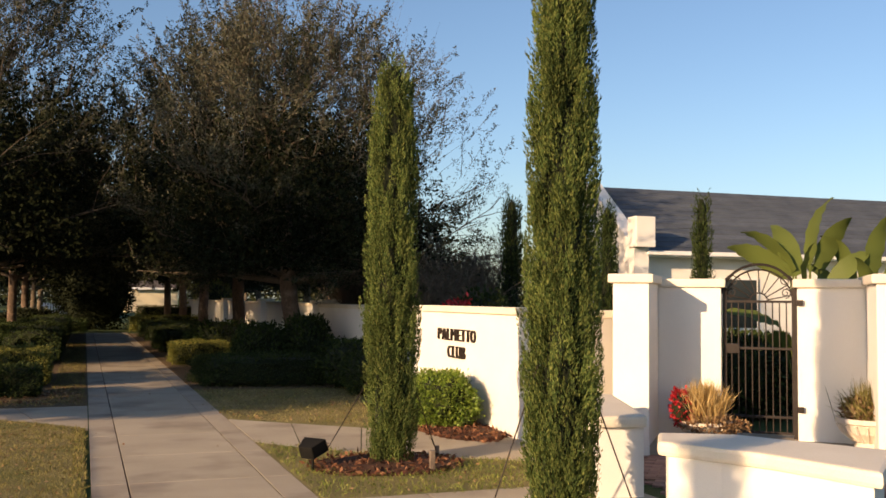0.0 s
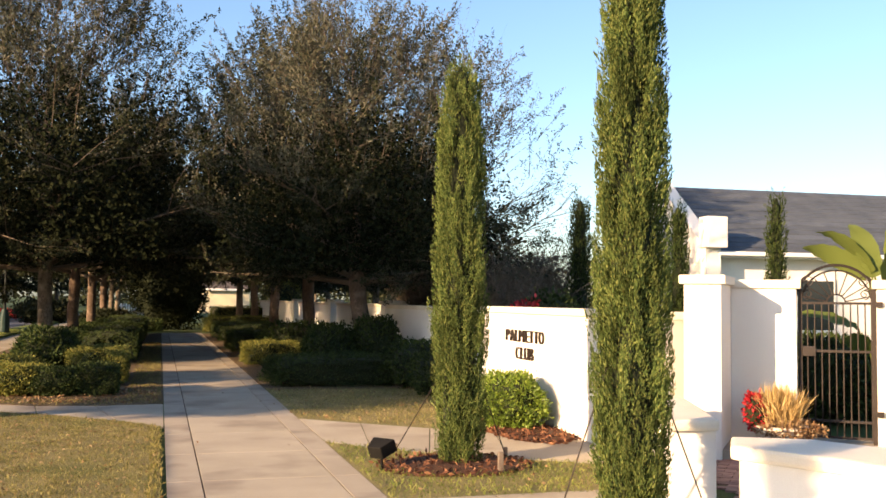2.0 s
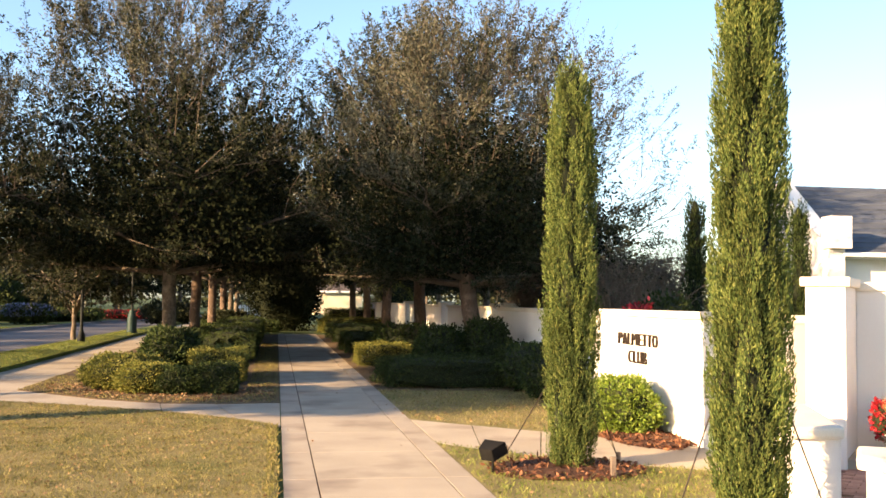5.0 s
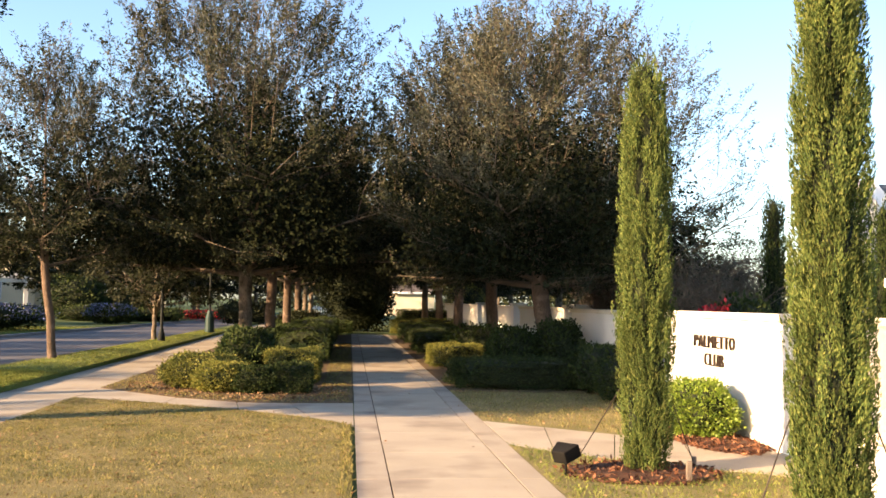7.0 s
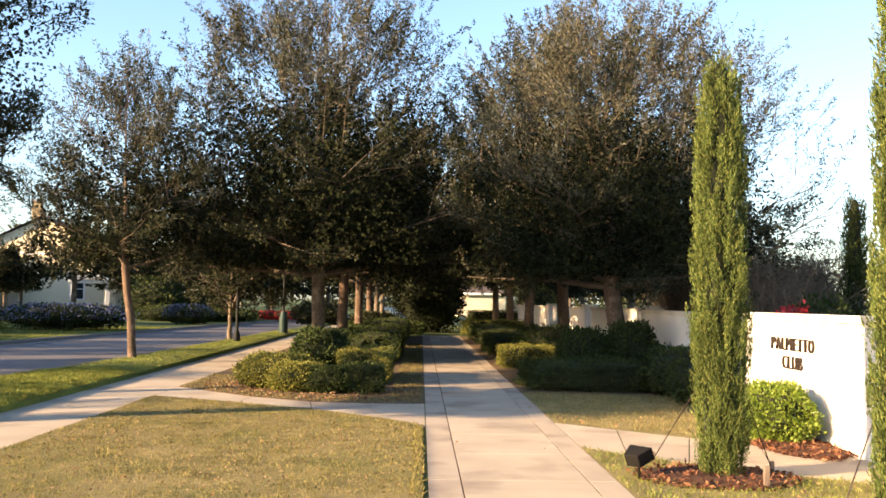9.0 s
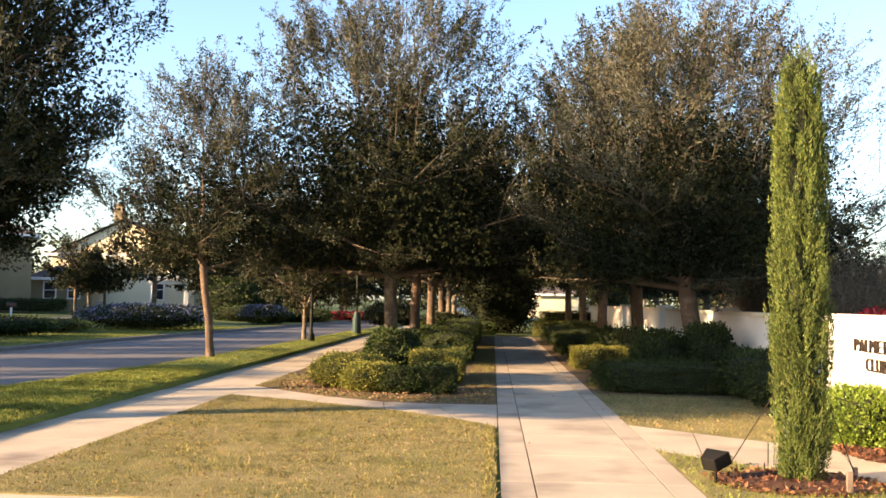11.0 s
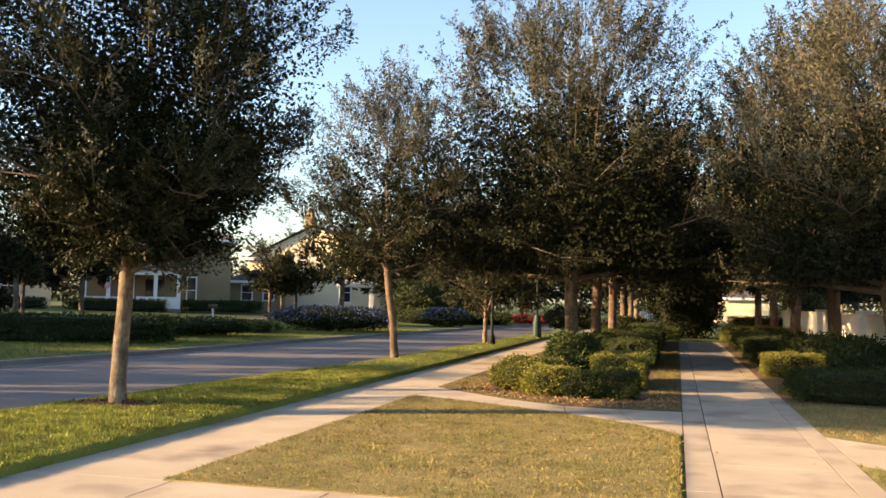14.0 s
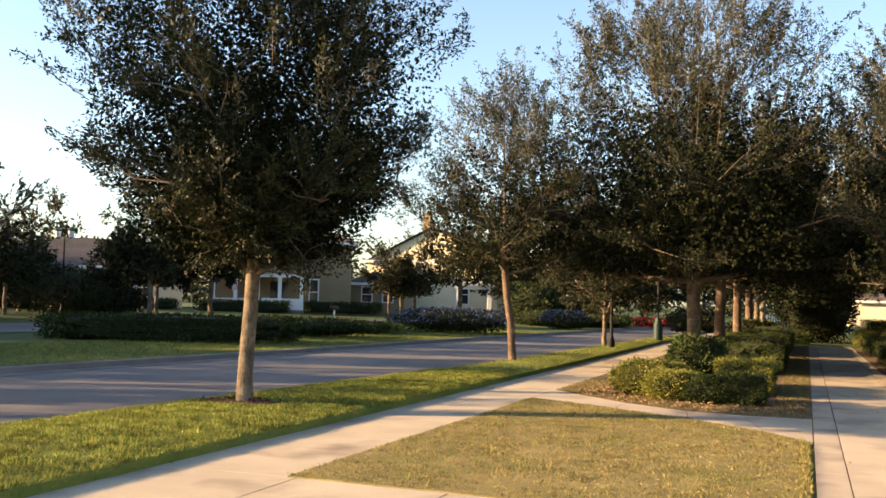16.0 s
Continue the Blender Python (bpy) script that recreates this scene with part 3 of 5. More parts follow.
def arc(cx, cz, r, a0, a1, n=14, v=leaf_v):
    return [(cx + r * math.cos(radians(a0 + (a1 - a0) * k / n)), v, cz + r * math.sin(radians(a0 + (a1 - a0) * k / n))) for k in range(n + 1)]


for s in (-1, 1):
    part("stile", Geo().box(s * GW - 0.018, s * GW + 0.018, leaf_v - 0.018, leaf_v + 0.018, 0.05, 1.72), M_IRON, gate, bevel=0.003)
for zz in (0.06, 0.24, 1.02, 1.56):
    part("rail", Geo().box(-GW, GW, leaf_v - 0.014, leaf_v + 0.014, zz - 0.014, zz + 0.014), M_IRON, gate, bevel=0.003)
iron("arch", arc(0, 1.56, 0.43, 12, 168, 20), 0.016)
iron("arch", arc(0, 1.56, 0.37, 5, 175, 20), 0.010)
for k in range(9):
    x = -GW + (k + 1) * 2 * GW / 10
    iron("bar", [(x, leaf_v, 0.06), (x, leaf_v, 1.56)], 0.008)
for k in range(9):
    a = radians(12 + 156 * k / 8)
    iron("ray", [(0.10 * math.cos(a), leaf_v, 1.56 + 0.10 * math.sin(a)), (0.36 * math.cos(a), leaf_v, 1.56 + 0.36 * math.sin(a))], 0.007)
iron("arch", arc(0, 1.56, 0.10, 0, 180, 10), 0.009)
for s in (-1, 1):
    for cz, r0 in ((1.80, 0.09), (1.66, 0.06)):
        sp = []
        for k in range(22):
            a = radians(-90 + s * 26 * k)
            rr = r0 * (1 - k / 26)
            sp.append((s * (GW - 0.08) + rr * math.cos(a), leaf_v + 0.015, cz + rr * math.sin(a)))
        iron("scroll", sp, 0.006)
part("lock_box", Geo().box(-GW + 0.02, -GW + 0.16, leaf_v - 0.03, leaf_v + 0.03, 0.96, 1.07), M_IRON, gate, bevel=0.004)
part("gate_post", Geo().box(GW - 0.005, GW + 0.045, leaf_v - 0.03, leaf_v + 0.03, 0.0, 1.76), M_IRON, gate, bevel=0.004)
for zz in (0.35, 1.55):
    part("hinge", Geo().box(GW + 0.03, GW + 0.10, leaf_v - 0.17, leaf_v - 0.11, zz - 0.03, zz + 0.03), M_IRON, gate, bevel=0.003)


def low_wall_quad(corners, height, label):
    w = thing("low_wall", label, "low wall", (0, 0, 0), group="low walls by the entry", kind="structure")
    c = Vector(np.mean(corners, 0))
    shrink = [tuple(Vector(p) + (c - Vector(p)).normalized() * 0.07) for p in corners]
    part("body", Geo().prism(shrink, -0.05, height - 0.10), M_STUCCO, w, bevel=0.012)
    part("coping", Geo().prism(corners, height - 0.10, height), M_CAP, w, "thick cream cast coping", bevel=0.03)
    return w


low_wall_quad([(3.72, 5.70), (3.92, 5.36), (4.08, 5.02), (4.27, 4.25), (5.02, 4.90), (4.68, 5.45), (4.48, 5.84), (3.98, 6.09)], 0.69, "low white stucco seat wall with thick cream coping, sunlit")
low_wall_quad([(4.02, 7.06), (4.46, 6.98), (5.14, 8.70), (4.72, 8.86)], 0.69, "low white stucco wall with cream coping beside a cypress")

# ---------------------------------------------------------------- planting helpers
def shell_leaves(rng, n, centre, size, leaf, mat_ratio=0.55, box=False, up=0.3):
    """Leaf places and ways on a rounded block or an ellipsoid."""
    if box:
        p = rng.uniform(-1, 1, (n, 3))
        p /= np.maximum(np.abs(p).max(1, keepdims=True), 1e-6)
        r = np.linalg.norm(p, axis=1, keepdims=True)
        p = p * np.minimum(1, 1.43 / r)
        p[:, 2] = np.where(p[:, 2] < -0.98, rng.uniform(-1, 1, n), p[:, 2])
    else:
        p = units(rng.normal(size=(n, 3)))
    out = units(p)
    lump = 1 + 0.13 * np.sin(p[:, :1] * 5 + 1.3) * np.cos(p[:, 1:2] * 4 + p[:, 2:] * 3) + rng.normal(0, 0.05 if box else 0.09, (n, 1))
    at = np.array(centre) + p * lump * np.array(size)
    return leaves(rng, at - out * leaf * 0.5, leaf, leaf * mat_ratio, out + np.array([0, 0, up]), 0.6)


def lumpy(size, sub=3, lump=0.08, seed=0, box=False, shrink=0.92):
    bm = bmesh.new()
    bmesh.ops.create_icosphere(bm, subdivisions=sub, radius=1.0)
    for v in bm.verts:
        c = v.co.copy()
        if box:
            c = c / max(abs(c.x), abs(c.y), abs(c.z))
            c = c * min(1, 1.43 / c.length)
        k = shrink * (1 + lump * noise.noise(c * 3 + Vector((seed, 0, 0))))
        v.co = Vector((c.x * size[0], c.y * size[1], c.z * size[2])) * k
    g = Geo()
    g.v = [tuple(v.co) for v in bm.verts]
    g.f = [tuple(v.index for v in f.verts) for f in bm.faces]
    bm.free()
    return g


def shrub(name, at, size, n, leaf, mat, label, category, seed, box=False, turn=0.0, group="", z=None):
    """A clipped or free bush: a core coloured near black as inner shade, and a coat of leaves; size is half-lengths."""
    rng = np.random.default_rng(seed)
    t = thing(name, label, category, (at[0], at[1], at[2] if len(at) > 2 else 0), turn, group)
    zc = size[2] * (0.98 if z is None else z)
    part("shade_core", lumpy(size, 3, 0.10, seed, box, 0.90).moved(Matrix.Translation((0, 0, zc))), M_CORE, t)
    part("foliage", quads_mesh("foliage", shell_leaves(rng, n, (0, 0, zc), size, leaf, box=box), mat), None, t)
    return t


def mulch(name, at, rx, ry, label, seed, h=0.0, n=900):
    rng = np.random.default_rng(seed)
    t = thing(name, label, "mulch", (at[0], at[1], h))
    g = Geo().lathe([(1.0, -0.02), (0.95, 0.02), (0.6, 0.05), (0.05, 0.06)], 20)
    g.v = [(x * rx * (1 + 0.12 * noise.noise(Vector((x * 2, y * 2, seed)))), y * ry * (1 + 0.12 * noise.noise(Vector((y * 2, x * 2, seed + 3)))), z) for x, y, z in g.v]
    part("mound", g, M_MULCH, t)
    r = np.sqrt(rng.uniform(0, 1.1, n))
    a = rng.uniform(0, 2 * np.pi, n)
    at3 = np.column_stack([r * np.cos(a) * rx, r * np.sin(a) * ry, 0.02 + 0.05 * (1 - r.clip(0, 1))])
    q = leaves(rng, at3, 0.075, 0.03, rng.normal(size=(n, 3)) * (1, 1, 0.4), 0.3)
    tagged(part("chip_layer", quads_mesh("chip_layer", q, M_CHIP), None, t), kind="stuff")
    return t


def cypress(at, height, radius, seed, label, tufts=1000, spray=0.10, mat=None, dense=24, tip=0.12, base_z=0.06, fine=0.5):
    rng = np.random.default_rng(seed)
    t = thing("italian_cypress", label, "cypress", (at[0], at[1], 0))
    zs = np.array([0, 0.03, 0.12, 0.3, 0.5, 0.7, 0.85, 0.94, 1.0])
    rs = np.array([0.66, 0.88, 1.0, 1.0, 0.95, 0.88, 0.80, 0.62, tip]) * radius

    def prof(s):
        return np.interp(s, zs, rs)

    part("trunk", Geo().tube([(0, 0, -0.05), (0, 0, 0.5), (0.01, 0, height * 0.8)], [0.05, 0.045, 0.015], 8), M_TWIG, t)
    # solid body in near black, seen through the gaps as painted shade
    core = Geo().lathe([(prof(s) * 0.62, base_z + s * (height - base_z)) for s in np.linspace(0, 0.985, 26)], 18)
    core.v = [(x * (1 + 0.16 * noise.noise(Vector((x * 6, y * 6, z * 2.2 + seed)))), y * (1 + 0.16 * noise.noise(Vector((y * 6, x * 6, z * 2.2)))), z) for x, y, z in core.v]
    part("shade_core", core, M_CYPSHADE, t)
    s = rng.uniform(0, 1, tufts * 2)
    s = s[rng.uniform(0, 1, tufts * 2) < prof(s) / radius][:tufts]
    a = rng.uniform(0, 2 * np.pi, len(s))
    swell = np.array([noise.noise(Vector((1.5 * math.cos(q), 1.5 * math.sin(q), 2.6 * w * height + seed))) for q, w in zip(a, s)])
    keep = swell > -0.30 + rng.normal(0, 0.06, len(s))
    s, a, swell = s[keep], a[keep], swell[keep]
    # upright plumes: each starts inside and leans slightly out
    out = np.column_stack([np.cos(a), np.sin(a), np.zeros(len(s))])
    jut = rng.uniform(0.56, 1.04, len(s)) + (rng.uniform(0, 1, len(s)) > 0.93) * 0.10
    root = out * (prof(s) * jut * (1 + 0.22 * swell))[:, None]
    root[:, 2] = base_z + s * (height - base_z - 0.05)
    axis = units(out * 0.16 + np.array([0, 0, 1.0]) + rng.normal(0, 0.07, out.shape))
    plume = spray * rng.uniform(1.8, 4.2, len(s))
    k = np.tile(np.linspace(0, 1, dense), len(s))
    idx = np.repeat(np.arange(len(s)), dense)
    fat = (1 - k) ** 0.6 * (0.35 + np.minimum(1, k * 4)) * 0.036 * (spray / 0.10) * rng.uniform(0.6, 1.2, len(k))
    p = root[idx] + axis[idx] * (plume[idx] * (k - 0.45))[:, None] + units(rng.normal(size=(len(k), 3)) * (1, 1, 0.5)) * fat[:, None]
    q = leaves(rng, p, spray * fine, spray * fine * 0.30, axis[idx] * 1.6 + out[idx] * 0.35, 0.33)
    part("foliage", quads_mesh("foliage", q, mat or M_CYP), None, t)
    return t


ROUND = ((0, 0.85), (0.08, 1.0), (0.28, 1.0), (0.48, 0.88), (0.68, 0.70), (0.88, 0.46), (1.0, 0.22))
OVAL = ((0, 0.40), (0.05, 0.66), (0.12, 0.84), (0.25, 0.97), (0.45, 1.0), (0.7, 0.80), (0.9, 0.45), (1.0, 0.15))
GOBLET = ((0, 0.45), (0.13, 0.68), (0.27, 0.84), (0.49, 1.0), (0.72, 0.92), (0.9, 0.5), (1.0, 0.15))
SLIM = ((0, 0.45), (0.15, 0.9), (0.3, 1.0), (0.5, 0.86), (0.75, 0.5), (1.0, 0.14))


def tree(name, at, height, spread, trunk_h, trunk_r, seed, label, limbs=18, subs=9, sprigs=8, per=48, leaf=0.085, shape=ROUND, mat=None, brown=0.2, lean=(0, 0), bark=None, sprig=0.75, inner=2200, core=0.78, inner_shade_leaf=0.18, plumes=0, plume_len=1.2, inner_top=0.62, plume_low=0.30, flare=1.0):
    """A broadleaf tree: tapered trunk, arching limbs, branches, and feathery sprigs set close with small leaves."""
    rnd, rng = random.Random(seed), np.random.default_rng(seed)
    t = thing(name, label, "tree", (at[0], at[1], at[2] if len(at) > 2 else 0))
    fork = Vector((lean[0], lean[1], trunk_h))
    ch = height - trunk_h
    wob = [Vector((0, 0, -0.1)), Vector((0, 0, 0.10)), Vector((rnd.uniform(-.04, .04), rnd.uniform(-.04, .04), 0.4)), fork * 0.45 + Vector((rnd.uniform(-.05, .05), rnd.uniform(-.05, .05), 0)), fork * 0.75, fork]
    lead = Vector((lean[0] * 1.5 + rnd.uniform(-.3, .3), lean[1] * 1.5 + rnd.uniform(-.3, .3), trunk_h + ch * 0.85))
    part("trunk", Geo().tube(wob + [fork.lerp(lead, 0.3), fork.lerp(lead, 0.65), lead], [trunk_r * 1.45, trunk_r * 1.15, trunk_r, trunk_r * 0.95, trunk_r * 0.92, trunk_r * 0.9, trunk_r * 0.5, trunk_r * 0.25, 0.012], 14), bark or M_BARK, t, smooth=True)
    ps, pr = zip(*shape)
    br, root, way, ln, depth = Geo(), [], [], [], []

    def hold(p):
        """Draws a point back inside the crown's outline."""
        s = min(1.0, max(0.0, (p.z - trunk_h) / ch))
        most = spread * float(np.interp(s, ps, pr)) * rnd.uniform(0.92, 1.12)
        r = math.hypot(p.x - lean[0], p.y - lean[1])
        if r > most:
            p = Vector((lean[0] + (p.x - lean[0]) * most / r, lean[1] + (p.y - lean[1]) * most / r, p.z))
        p.z = max(p.z, trunk_h + rnd.uniform(0.0, 0.5))
        return p

    for i in range(limbs):
        f = (i + 0.5) / limbs
        start = fork.lerp(lead, 0.9 * f * f)
        az = i * 2.399 + rnd.uniform(-0.35, 0.35)
        s_end = min(0.97, 0.05 + 0.88 * f ** 1.2 + rnd.uniform(-0.05, 0.08))
        reach = spread * float(np.interp(s_end, ps, pr)) * rnd.uniform(0.72, 0.98)
        end = Vector((lean[0] + math.cos(az) * reach, lean[1] + math.sin(az) * reach, trunk_h + ch * s_end))
        mid = start.lerp(end, 0.5) + Vector((rnd.gauss(0, .15), rnd.gauss(0, .15), 0.05 * ch * rnd.uniform(-0.2, 1)))
        r0 = trunk_r * (0.46 - 0.3 * f)
        line = [start, start.lerp(mid, 0.5), mid, mid.lerp(end, 0.5), end]
        br.tube(line, [r0, r0 * 0.75, r0 * 0.5, r0 * 0.28, 0.010], 6)
        limb_way = (end - start).normalized()
        for j in range(subs):
            u = 0.22 + 0.78 * (j + rnd.random()) / subs
            a = start.lerp(mid, u * 2) if u < 0.5 else mid.lerp(end, u * 2 - 1)
            d = (limb_way * 0.7 + Vector((rnd.gauss(0, .6), rnd.gauss(0, .6), rnd.gauss(-0.08 + 0.7 * s_end, .3)))).normalized()
            ll = spread * rnd.uniform(0.2, 0.42)
            b = hold(a + d * ll)
            mid2 = a.lerp(b, 0.5) + Vector((rnd.gauss(0, .08), rnd.gauss(0, .08), rnd.gauss(0.03, .08)))
            br.tube([a, mid2, b], [0.016, 0.010, 0.005], 4)
            for k in range(sprigs):
                v = 0.15 + 0.9 * (k + rnd.random()) / sprigs
                p = a.lerp(mid2, min(1, v * 2)) if v < 0.5 else mid2.lerp(b, v * 2 - 1)
                p = hold(p + Vector((rnd.gauss(0, .16), rnd.gauss(0, .16), rnd.gauss(0, .12))))
                s = (p.z - trunk_h) / ch
                if noise.noise(p * 1.05 + Vector((seed, 0, 0))) < -0.20 + 0.34 * s * s:
                    continue
                e = (d + Vector((rnd.gauss(0, .55), rnd.gauss(0, .55), rnd.gauss(-0.05 + 0.95 * s, .35)))).normalized()
                root.append(tuple(p))
                way.append(tuple(e))
                ln.append(sprig * rnd.uniform(0.5, 1.15) * (1.7 if s > 0.55 and rnd.random() < 0.5 else 1.0))
                depth.append(s)
    tagged(part("branchwork", br, M_TWIG, t), kind="stuff")
    c, way, ln, s = np.array(root), np.array(way), np.array(ln), np.array(depth)
    n = len(c)
    # the stalk of each sprig
    side = units(np.cross(way, rng.normal(size=(n, 3)))) * 0.005
    tip = c + way * ln[:, None]
    tagged(part("sprig_stalk", quads_mesh("sprig_stalk", np.stack([c - side, c + side, tip + side * 0.3, tip - side * 0.3], 1), M_TWIG), None, t), kind="stuff")
    many = np.maximum(5, 1.2 * per * ln / sprig * rng.uniform(0.7, 1.3, n) * (1.35 - 0.9 * s.clip(0, 1))).astype(int)
    idx = np.repeat(np.arange(n), many)
    u = rng.uniform(0.0, 1.0, len(idx))
    fat = 0.02 + 0.045 * np.sin(np.pi * (0.15 + 0.8 * u))
    p = c[idx] + way[idx] * (u * ln[idx])[:, None] + rng.normal(0, 1, (len(idx), 3)) * fat[:, None]
    q = leaves(rng, p, leaf, leaf * 0.38, way[idx] * 0.9, 0.5)
    # sprigs at the crown's top and outside get browner, paler leaves for the sun on them
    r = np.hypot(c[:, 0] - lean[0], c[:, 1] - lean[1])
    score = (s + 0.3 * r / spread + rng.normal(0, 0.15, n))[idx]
    sunned = score > np.quantile(score, 1 - brown)
    tagged(part("crown", quads_mesh("crown", q[~sunned], mat or M_OAK), None, t), kind="stuff")
    if sunned.any():
        tagged(part("turning_foliage", quads_mesh("turning_foliage", q[sunned], M_OAKBROWN), None, t, "brown leaves, made paler for sunlight on the crown"), kind="stuff")
    if plumes:
        # ascending shoots on the upper crown, each a feather of short leafy sprigs
        ps_ = plume_low + (0.98 - plume_low) * rng.beta(1.8, 1.2, plumes)
        ang = rng.uniform(0, 2 * np.pi, plumes)
        rad = spread * np.interp(ps_, ps, pr) * rng.uniform(0.5, 0.97, plumes)
        outw = np.column_stack([np.cos(ang), np.sin(ang), np.zeros(plumes)])
        foot = outw * rad[:, None] + np.column_stack([np.full(plumes, lean[0]), np.full(plumes, lean[1]), trunk_h + ch * ps_ - 0.3])
        up = units(outw * (flare * rng.uniform(0.2, 1.0, plumes))[:, None] + np.array([0, 0, 1.0]) + rng.normal(0, 0.22, (plumes, 3)))
        long = plume_len * rng.uniform(0.6, 1.3, plumes)
        thin = units(np.cross(up, rng.normal(size=(plumes, 3)))) * 0.009
        peak = foot + up * long[:, None]
        tagged(part("shoot_stalk", quads_mesh("shoot_stalk", np.stack([foot - thin, foot + thin, peak + thin * 0.3, peak - thin * 0.3], 1), M_TWIG), None, t), kind="stuff")
        a_, b_ = 12, 11
        i1 = np.repeat(np.arange(plumes), a_)
        u1 = np.tile(np.linspace(0.02, 1.0, a_), plumes)
        root1 = foot[i1] + up[i1] * (u1 * long[i1])[:, None]
        way1 = units(up[i1] * 0.8 + rng.normal(0, 0.65, (len(i1), 3)))
        len1 = (0.12 + 0.34 * (1 - u1)) * rng.uniform(0.7, 1.3, len(i1))
        i2 = np.repeat(np.arange(len(i1)), b_)
        p2 = root1[i2] + way1[i2] * (rng.uniform(0, 1, len(i2)) * len1[i2])[:, None] + rng.normal(0, 0.025, (len(i2), 3))
        feather = leaves(rng, p2, leaf * 0.95, leaf * 0.38, way1[i2] * 0.8, 0.5)
        # higher shoots more often take the paler brown that stands for sun
        sunned_shoot = (rng.uniform(0, 1, plumes) < brown + 0.25 * ps_)[i1][i2]
        tagged(part("shoot_foliage", quads_mesh("shoot_foliage", feather[~sunned_shoot], mat or M_OAK), None, t), kind="stuff")
        if sunned_shoot.any():
            tagged(part("turning_shoot_foliage", quads_mesh("turning_shoot_foliage", feather[sunned_shoot], M_OAKBROWN), None, t, "brown leaves, made paler for sunlight on the crown"), kind="stuff")
    # fills the crown with near-black leaves; its inner shade is their colour
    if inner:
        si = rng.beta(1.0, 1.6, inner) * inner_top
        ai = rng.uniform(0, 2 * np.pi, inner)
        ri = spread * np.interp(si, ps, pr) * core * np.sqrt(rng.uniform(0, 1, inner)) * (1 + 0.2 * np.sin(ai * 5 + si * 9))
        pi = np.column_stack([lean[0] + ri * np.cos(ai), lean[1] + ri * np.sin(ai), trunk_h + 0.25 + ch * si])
        tagged(part("inner_foliage", quads_mesh("inner_foliage", leaves(rng, pi, inner_shade_leaf, inner_shade_leaf * 0.6, None, 1.0), M_OAKSHADE), None, t, "dense inner leaves, coloured near black for the crown's shade"), kind="stuff")
    return t


# ---------------------------------------------------------------- cypresses and their beds
CYP1, CYP2 = (2.90, 9.22), (3.28, 6.27)
mulch("mulch_ring", (CYP1[0] - 0.05, CYP1[1] - 0.02), 0.78, 0.62, "ring of dark red bark mulch round a cypress", 3)
mulch("mulch_ring", CYP2, 0.55, 0.5, "ring of bark mulch round a tall cypress", 4)
cypress(CYP1, 4.08, 0.248, 21, "narrow green Italian cypress staked with wires in mulch", 1350, dense=85, fine=0.32)
cypress(CYP2, 4.38, 0.252, 22, "tall narrow green Italian cypress staked with wires beside the wall", 1650, dense=85, fine=0.32)

# out of view; added only to throw a shadow on the low wall
cypress((-3.1, 2.1), 4.2, 0.27, 23, "unseen narrow Italian cypress added to shadow the seat wall", 500, dense=20)


def guy_wire(a, b):
    t = thing("guy_wire", "thin dark wire staying a cypress to a ground stake", "wire", (b[0], b[1], 0), group="wires that stay the cypresses")
    d = Vector(a) - Vector((b[0], b[1], 0))
    part("wire", Geo().tube([(0, 0, 0.02), tuple(d)], 0.006, 5), M_IRON, t)
    part("stake", Geo().box(-0.02, 0.02, -0.02, 0.02, -0.1, 0.10), M_WOOD, t, bevel=0.004)
    return t


guy_wire((CYP1[0] - 0.12, CYP1[1] + 0.05, 1.0), (2.48, 10.15))
guy_wire((CYP1[0] + 0.15, CYP1[1] - 0.05, 1.0), (3.55, 9.62))
guy_wire((CYP2[0] - 0.16, CYP2[1] + 0.05, 1.2), (2.83, 6.58))
guy_wire((CYP2[0] + 0.18, CYP2[1] + 0.02, 1.2), (3.85, 6.12))


def floodlight(at, turn, label):
    t = thing("floodlight", label, "floodlight", (*at, 0), turn)
    part("stake", Geo().lathe([(0.014, -0.05), (0.014, 0.14)], 8), M_PLASTIC, t)
    part("knuckle", Geo().lathe([(0.03, 0.13), (0.034, 0.15), (0.034, 0.17), (0.02, 0.19)], 10), M_PLASTIC, t)
    head = Geo().prism([(-0.08, -0.09), (0.08, -0.09), (0.13, 0.09), (-0.13, 0.09)], 0, 0.13)
    head.moved(pose(0, 0.0, 0.15, 24, 0, 0))
    housing = part("housing", head, M_PLASTIC, t, bevel=0.012)
    part("lens", Geo().box(-0.11, 0.11, 0.078, 0.086, 0.015, 0.105).moved(pose(0, 0.0, 0.15, 24, 0, 0)), M_GLASS, housing)
    return t


floodlight((2.10, 9.14), -50, "small black floodlight on a spike aimed at a cypress")
stake = thing("wood_stake", "short grey wooden stake in the mulch", "stake", (3.17, 8.72, 0))
part("post", Geo().box(-0.025, 0.025, -0.02, 0.02, -0.1, 0.2), M_WOOD, stake, bevel=0.005)

# bush under the lettering
mulch("mulch_bed", (4.46, 11.45), 0.50, 1.15, "red-brown bark mulch along the sign wall", 5, n=1400)
shrub("round_bush", (4.38, 11.72), (0.40, 0.60, 0.36), 9000, 0.046, M_LIME, "bright green glossy clipped bush under the lettering", "bush", 31)
shrub("round_bush", (4.62, 16.1), (0.40, 0.7, 0.37), 4000, 0.055, M_HEDGE, "dark green bush in the shade of the wall", "bush", 32)
shrub("round_bush", (4.75, 17.6), (0.6, 1.0, 0.45), 3000, 0.08, M_HEDGE, "dark green bush in the shade of the wall", "bush", 33)

